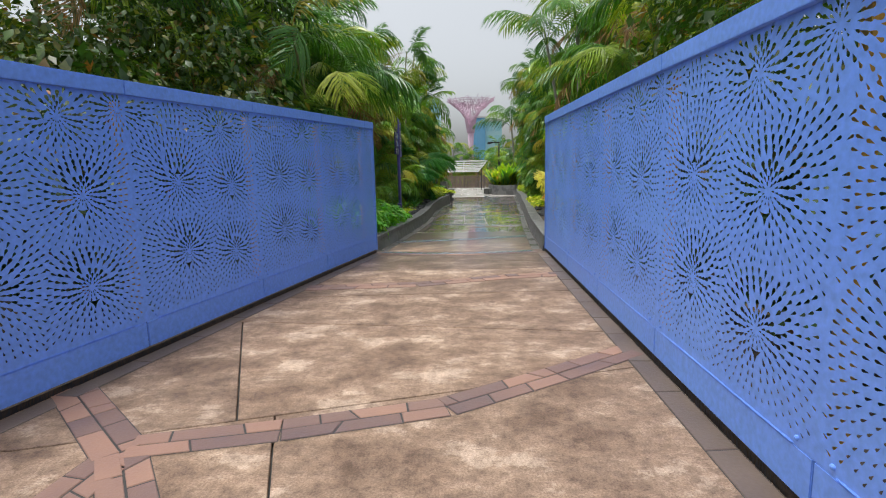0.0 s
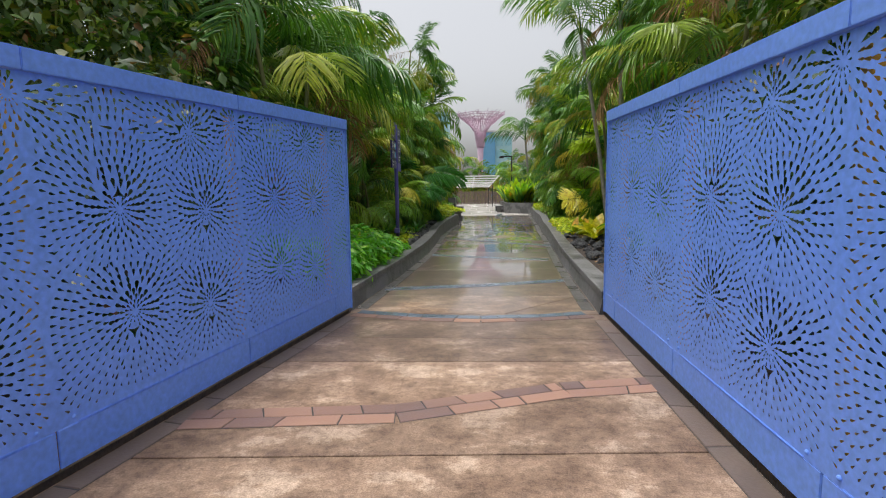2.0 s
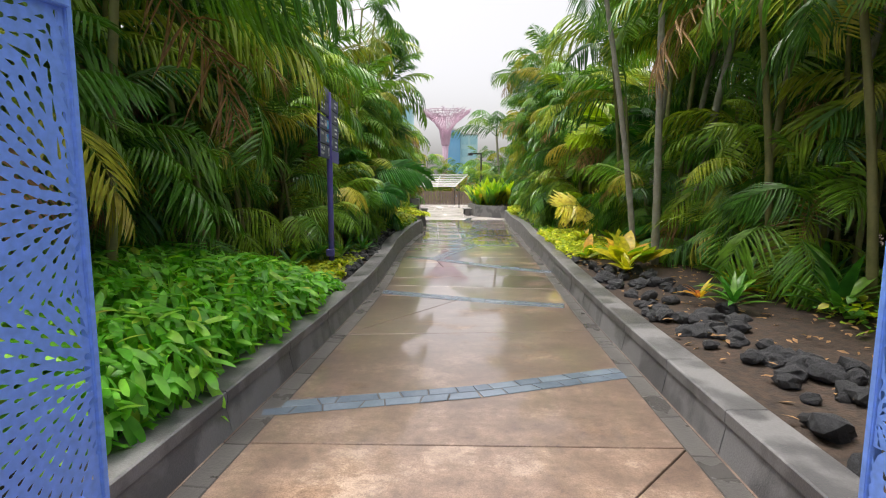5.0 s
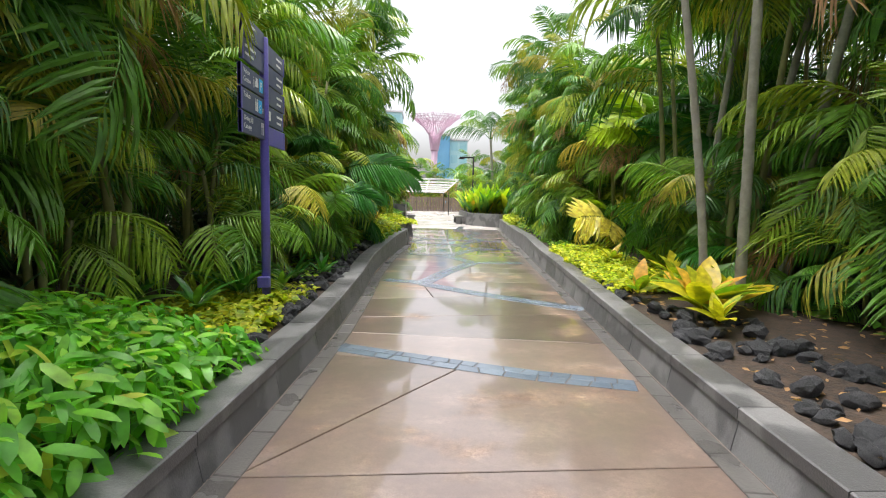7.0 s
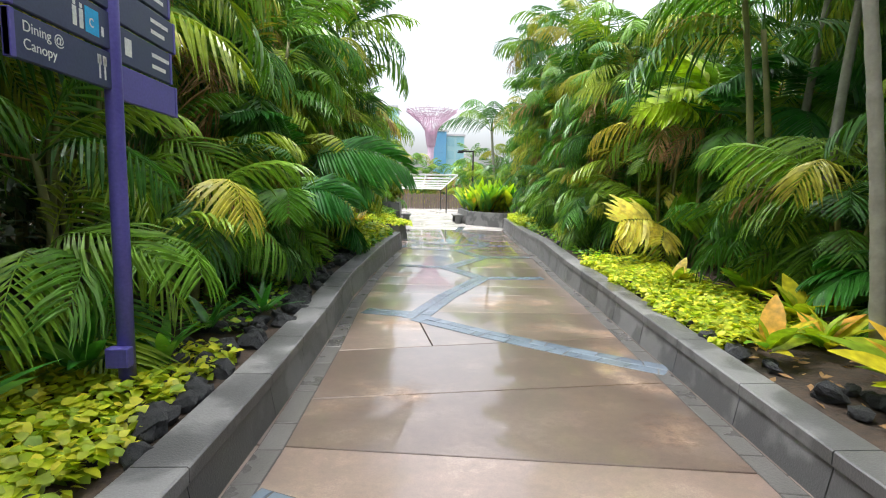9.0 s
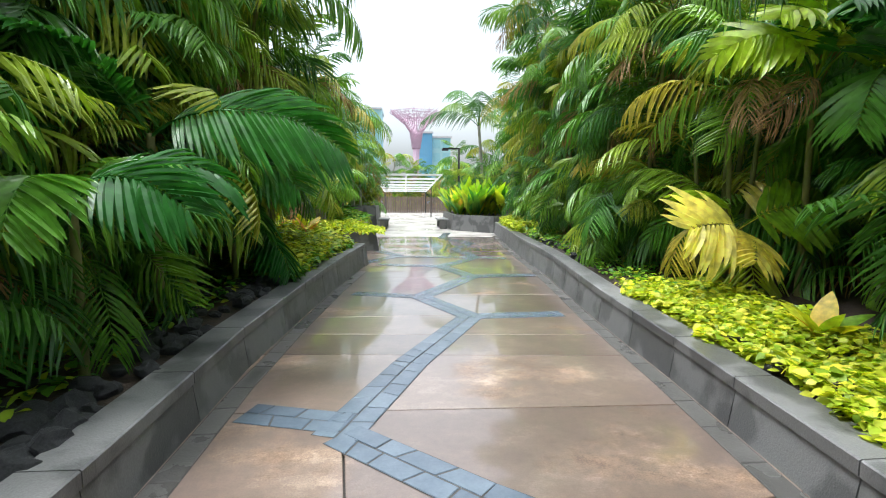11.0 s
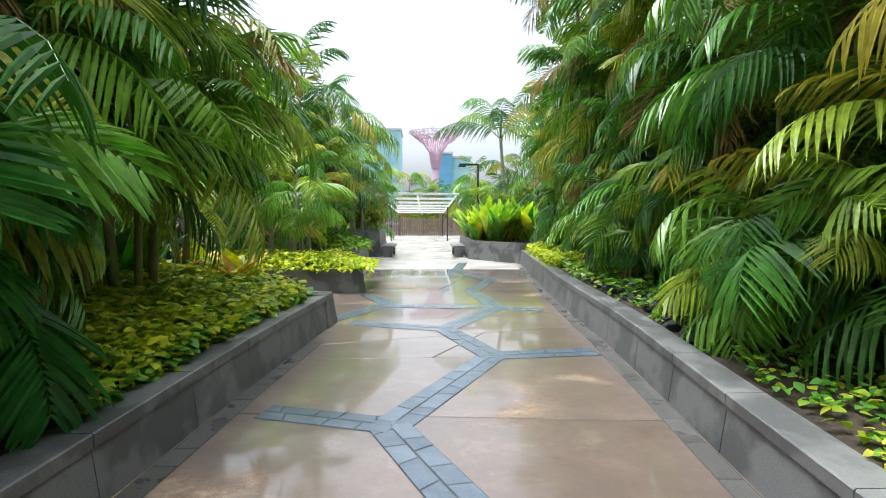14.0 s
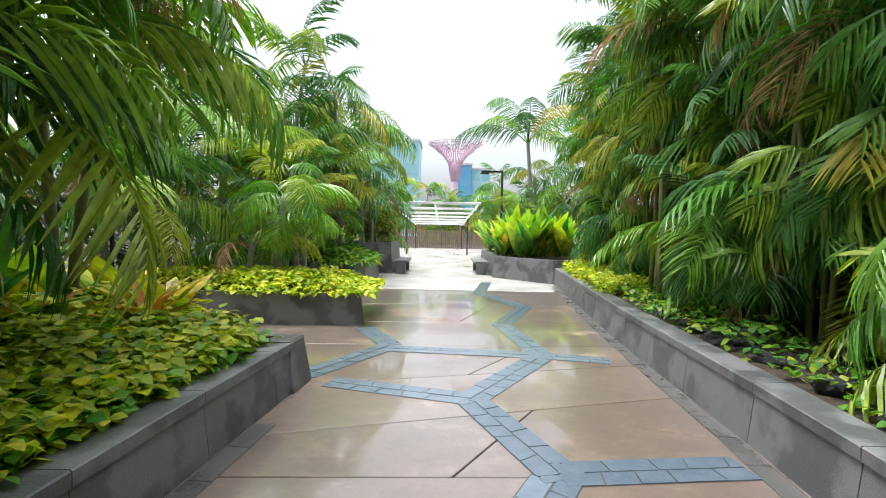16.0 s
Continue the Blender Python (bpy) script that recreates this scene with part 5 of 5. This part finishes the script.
set_palm(4.7, 16.25, 0.34, 4.6, [(m, 40 + k * 63, 8, 0, 0.95) for k, m in enumerate(ROYAL * 2)], "slender palm with a leaning ringed grey stem", 0.06, M_BARK, (0.75, 0.0))
set_palm(-3.95, 16.4, 0.38, 2.3, [(ARECA[k], a, 0, 0, 0.75) for k, a in enumerate((-30, 20, 60, 130, 200, 270))], "slender palm with a bent leaning stem", 0.035, M_CANE, (1.35, 0.2))
for k, (x, y, hs) in enumerate(((4.6, 12.2, (3.6, 4.6)), (4.5, 13.9, (3.8, 5.0)), (4.7, 18.9, (3.4, 4.6)))):
    palm(x, y, 0.34, hs, 9, ARECA, 950 + k, "tall clumping palm with feathery fronds overhanging the walk", bias=180, scale=1.15, r=0.04, spread=0.3, dry=0.1)
palm(5.7, 20.5, 0.36, [2.4, 2.9], 6, BROAD, 73, "broad-leaved palm with glossy green fronds", bias=200, r=0.035, spread=0.3, scale=1.3)
palm(-1.8, 22.6, 0.42, [0.9, 1.5], 6, BROAD, 76, "broad-leaved palm with glossy green fronds", bias=0, r=0.03, spread=0.25, scale=1.0)
palm(4.7, 16.9, 0.34, [0.3, 0.5], 5, BROAD, 77, "low palm with glossy arching fronds beside the yellow plants", bias=200, r=0.03, spread=0.3, scale=0.75)
palm(5.1, 15.6, 0.34, [0.3, 0.4], 5, BROAD, 78, "low palm with glossy arching fronds on bare soil", bias=200, r=0.03, spread=0.3, scale=0.65)
L_RING = "slender palm with a ringed grey stem"
for k, (x, y, h) in enumerate(((4.9, 18.4, 5.2), (5.2, 17.6, 5.8), (5.4, 19.6, 6.0), (5.3, 14.0, 4.6))):
    palm(x, y, 0.35, [h], 10, ROYAL, 90 + k, L_RING, r=0.05, mat=M_BARK, lean=0.5, dry=0.15, bias=200)


set_palm(-2.0, 36.4, 0.54, 2.7, [(DRY[0], k * 40, -55, 0, 0.9) for k in range(9)] + [(ROYAL[k % 3], 20 + k * 45, 18, 0, 0.75) for k in range(8)], "stout palm with a skirt of brown dead fronds", 0.15, M_TRUNK)
set_palm(-3.3, 33.3, 0.0, 2.9, [(ARECA[k], k * 70, 5, 0, 0.9) for k in range(5)], "thin pale palm stem leaning in the plaza", 0.04, M_BARK, (0.55, 0.0))
set_palm(-2.75, 33.0, 0.0, 2.8, [(ARECA[k], 30 + k * 70, 5, 0, 0.85) for k in range(5)], "thin pale palm stem leaning in the plaza", 0.04, M_BARK, (0.45, 0.1))
set_palm(5.3, 44.8, 0.0, 5.6, [(ROYAL[k % 3], k * 44, 15, 0, 1.4) for k in range(9)], "tall pale feather palm by the far walkway", 0.09, M_BARK, (-0.4, 0.0))
tree_crown("shrub", [(-1.5, 40.6, 1.9, 0.85, 0.9, 0.8)], 1500, leaf_shape(0.22, 0.1, segs=2), M_OLIVELEAF, 660, "yellow-green rounded shrub in the tall planter")


# ---- far end of the walk ----
def bench(x, y, length, rz):
    thing = tagged(new("bench"), "dark stone slab bench against the planter", "bench")
    thing.matrix_world = pose(x, y, 0, 0, 0, rz)
    bm = bmesh.new()
    part("seat", box(bm, 0, length, 0, 0.5, 0.38, 0.46, 0.01), M_KERB, thing)
    for a in (0.12, length - 0.32):
        bm = bmesh.new()
        part("leg", box(bm, a, a + 0.2, 0.08, 0.42, -0.02, 0.38, 0.01), M_KERB, thing)
    return thing


bench(-0.1, 38.9, 2.2, 90)
bench(2.7, 39.0, 2.4, 90)

pergola = tagged(new("pergola"), "white slatted steel canopy over the far walkway", "pergola")
for k in range(7):
    bm = bmesh.new()
    box(bm, -2.02, 2.02, -0.06, 0.06, -0.015, 0.015, 0.004)
    part("slat", bm, M_STEEL, pergola).matrix_local = pose(0.72, 43.8 + k * 3.1, 2.72 - 0.109 * k, -58)
for x in (-1.2, 0.72, 2.6):
    vs, fs = tube([(x, 43.4, 2.66), (x, 53.2, 2.34), (x, 63.2, 2.0)], [0.05, 0.05, 0.05], 6)
    part("beam", mesh_of("beam", vs, fs, M_STEEL), M_STEEL, pergola)
for y in (53, 63):
    for x in (-1.2, 2.6):
        vs, fs = tube([(x, y, -0.03), (x, y, 2.72 - 0.0351 * (y - 43.4))], [0.04, 0.04], 10)
        part("column", mesh_of("column", vs, fs, M_DARKMETAL, True), None, pergola)

slat_fence = tagged(new("slat_fence"), "weathered brown timber slat fence closing the walk", "fence", kind="structure")
for k in range(110):
    bm = bmesh.new()
    x = -9 + k * 0.17
    box(bm, x, x + 0.13, 64.0, 64.04, -0.03, 1.55 + 0.05 * math.sin(k * 1.7))
    part("slat", bm, M_TIMBER, slat_fence)
for z in (0.4, 1.25):
    bm = bmesh.new()
    part("rail", box(bm, -9, 9.7, 64.045, 64.1, z, z + 0.09, 0.004), M_TIMBER, slat_fence)

lamp_post = tagged(new("lamp_post"), "dark steel lamp post with a square bent arm", "lamp post")
vs, fs = tube([(3.9, 46.0, -0.03), (3.9, 46.0, 4.4)], [0.07, 0.06], 10)
part("pole", mesh_of("pole", vs, fs, M_DARKMETAL, True), None, lamp_post)
bm = bmesh.new()
part("arm", box(bm, 2.9, 3.95, 45.95, 46.05, 4.35, 4.45, 0.01), M_DARKMETAL, lamp_post)
bm = bmesh.new()
part("lamp_head", box(bm, 2.85, 3.25, 45.92, 46.08, 4.27, 4.35, 0.01), M_DARKMETAL, lamp_post)


def facade(name, x0, x1, y, h, mat, label, cols, rows):
    """A plain panelled building: wall, parapet and rows of window panes."""
    thing = tagged(new(name), label, "building")
    bm = bmesh.new()
    part("wall", box(bm, x0, x1, y, y + 12, -0.06, h), mat, thing)
    bm = bmesh.new()
    part("roof", box(bm, x0 - 0.3, x1 + 0.3, y - 0.3, y + 12.3, h + 0.01, h + 0.5), M_STEEL, thing)
    for r in range(rows):
        for c in range(cols):
            w, hh = (x1 - x0) / cols, h / rows
            bm = bmesh.new()
            part("window", box(bm, x0 + w * (c + 0.12), x0 + w * (c + 0.88), y - 0.06, y - 0.01, hh * (r + 0.2), hh * (r + 0.85)), M_CYANPANEL if mat is M_CYANWALL else M_BLUEWALL, thing)
    return thing


facade("turquoise_building", -19, -5.5, 150, 24.5, M_CYANWALL, "pale turquoise panelled building in the distance", 3, 5)
facade("blue_building", 4.4, 8.0, 150, 18.5, M_BLUEWALL, "blue panelled tower in the distance", 1, 6)
facade("turquoise_building", 8.1, 13.0, 151, 17.5, M_CYANWALL, "pale turquoise panelled building in the distance", 2, 5)

# tree-shaped lattice tower
tower = tagged(new("lattice_tower"), "tall tree-shaped tower with a magenta lattice crown", "tower")
TX, TY = 3.4, 135.0
vs, fs = tube([(TX, TY, -0.06), (TX, TY, 8), (TX, TY, 14)], [0.9, 0.6, 0.9], 14)
part("trunk", mesh_of("trunk", vs, fs, M_HAZY_MAGENTA, True), None, tower)
vs, fs = [], []
rngt = random.Random(9)
for k in range(36):
    a = 2 * math.pi * k / 36
    c, s = math.cos(a), math.sin(a)
    v, f = tube([(TX + c * 0.9, TY + s * 0.9, 13.0), (TX + c * 1.5, TY + s * 1.5, 16.8), (TX + c * 3.4, TY + s * 3.4, 19.6), (TX + c * 6.2, TY + s * 6.2, 21.2)], [0.12, 0.1, 0.09, 0.06], 5)
    fs += [tuple(i + len(vs) for i in q) for q in f]
    vs += [tuple(p) for p in v]
    for _ in range(6):
        r0, b = rngt.uniform(3.0, 5.6), a + rngt.uniform(-0.2, 0.2)
        r1 = r0 + rngt.uniform(0.4, 1.2)
        z = lambda r: 16.2 + 5.0 * ((r - 1.2) / 5.0) ** 0.7
        v, f = tube([(TX + math.cos(b) * r0, TY + math.sin(b) * r0, z(r0)), (TX + math.cos(b + rngt.uniform(-0.3, 0.3)) * r1, TY + math.sin(b) * r1, z(r1) + rngt.uniform(0, 0.8))], [0.07, 0.05], 4)
        fs += [tuple(i + len(vs) for i in q) for q in f]
        vs += [tuple(p) for p in v]
part("lattice", mesh_of("lattice", vs, fs, M_HAZY_MAGENTA), None, tower)
for r, z in ((3.4, 19.6), (4.6, 20.3), (5.4, 20.8), (6.2, 21.2)):
    pts = [(TX + r * math.cos(2 * math.pi * k / 40), TY + r * math.sin(2 * math.pi * k / 40), z) for k in range(41)]
    v, f = tube(pts, [0.07] * 41, 5)
    part("ring", mesh_of("ring", v, f, M_HAZY_MAGENTA), None, tower)

# orange banner seen through the fronds
banner = tagged(new("banner"), "orange fabric banner on a dark frame among the palms", "banner")
bm = bmesh.new()
part("fabric", box(bm, -5.25, -4.7, 30.6, 30.62, 1.5, 2.9), M_ORANGE, banner)
for x in (-5.28, -4.67):
    bm = bmesh.new()
    part("pole", box(bm, x - 0.02, x + 0.02, 30.58, 30.64, -0.03, 3.0), M_DARKMETAL, banner)

# louvred vent between the palms
vent = tagged(new("louvre_screen"), "dark louvred metal screen standing behind the palms", "screen")
for k in range(16):
    bm = bmesh.new()
    box(bm, 7.2, 8.2, 17.98, 18.03, 0.45 + k * 0.1, 0.5 + k * 0.1)
    part("slat", bm, M_KERB, vent)
bm = bmesh.new()
part("backing", box(bm, 7.15, 8.25, 18.05, 18.1, 0.2, 2.1), M_DARKMETAL, vent)

# ---- planting round the far plaza ----
for k, (x, y, h, s) in enumerate(((-1.95, 40.8, 4.6, 1.0), (-3.2, 40.2, 5.4, 1.1), (-2.6, 36.6, 2.6, 0.9), (-4.2, 33.2, 3.4, 1.1), (-5.2, 31.5, 4.4, 1.2), (-6.2, 34.5, 5.2, 1.2), (-4.8, 38.0, 4.2, 1.2), (-6.0, 42.0, 5.5, 1.2), (-3.4, 46.0, 3.4, 1.1), (-5.0, 50.0, 4.2, 1.2),
                                   (-6.8, 29.0, 4.6, 1.2), (-2.6, 34.0, 2.2, 1.1), (-2.4, 37.5, 5.0, 1.35), (-1.6, 39.8, 4.2, 1.3), (-3.2, 35.6, 5.6, 1.35), (-3.6, 34.8, 3.2, 1.2), (-3.0, 38.6, 3.0, 1.2), (-1.6, 43.4, 2.6, 1.1), (-2.2, 31.0, 1.6, 0.9), (-4.0, 30.6, 3.0, 1.1), (-1.0, 68.0, 5.2, 1.5), (1.0, 72.0, 4.4, 1.4), (-3.6, 67.0, 5.6, 1.5), (-6.0, 66.5, 5.0, 1.5), (2.6, 70.0, 4.2, 1.4), (4.4, 50.0, 4.0, 1.2), (5.6, 46.0, 4.2, 1.2), (4.6, 56.0, 4.0, 1.2), (6.0, 41.0, 3.8, 1.2), (4.8, 43.0, 2.6, 1.1), (5.0, 68.0, 3.8, 1.4))):
    palm(x, y, 0.5 if 30 < y < 43 else 0.0, [h, h * 0.75, h * 0.5] if k > 1 else [h], 9, ROYAL if k < 2 else ARECA, 500 + k, "feather palm standing round the far plaza", r=0.06, mat=M_BARK, scale=s, spread=0.4, dry=0.08)
for k, (x, y, z, r, mat) in enumerate(((-7.5, 29.5, 1.4, 1.8, M_DARKLEAF), (-7.5, 33.5, 1.6, 2.0, M_DARKLEAF), (-7.8, 38, 1.8, 2.3, M_DARKLEAF), (-6.4, 44, 1.5, 2.0, M_DARKLEAF), (-6.0, 50, 1.5, 2.2, M_DARKLEAF), (-7, 58, 1.8, 2.6, M_DARKLEAF),
                                        (7.5, 44, 1.6, 2.2, M_DARKLEAF), (6.4, 51, 1.6, 2.2, M_DARKLEAF), (7, 58, 1.8, 2.6, M_DARKLEAF), (-2.6, 44.6, 0.9, 1.2, M_OLIVELEAF), (-5, 70, 1.6, 3.0, M_OLIVELEAF), (1, 71, 1.2, 2.2, M_OLIVELEAF), (6, 70, 1.6, 3.0, M_OLIVELEAF), (-13, 66, 2.4, 5, M_DARKLEAF), (14, 66, 2.4, 5, M_DARKLEAF))):
    tree_crown("shrub", [(x, y, z, r, r, z + 0.3)], 1800, leaf_shape(0.3, 0.15, segs=2), mat, 600 + k, "dense leafy shrub bordering the far plaza")
for k, (x, y, h, r) in enumerate(((-22, 85, 5, 6), (-34, 80, 6, 7), (24, 86, 5, 6), (36, 78, 6, 7), (-12, 95, 4.5, 5), (16, 96, 4.5, 5), (2, 100, 3.5, 5), (-40, 60, 6, 7), (40, 55, 6, 7), (-20, -12, 6, 6), (0, -22, 5, 6), (18, -12, 6, 6), (-24, 8, 6, 7), (24, 10, 6, 7), (-26, 32, 6, 8), (26, 34, 6, 8))):
    tree_crown("tree", [(x, y, h * 0.7, r, r, h * 0.75), (x + r * 0.6, y + 1, h * 0.6, r * 0.7, r * 0.7, h * 0.6), (x - r * 0.6, y - 1, h * 0.6, r * 0.7, r * 0.7, h * 0.6)], 2200, leaf_shape(0.75, 0.4, segs=2), M_DARKLEAF, 700 + k, "dark broadleaf tree closing the garden in the distance", (x, y, h * 0.6, 0.3))
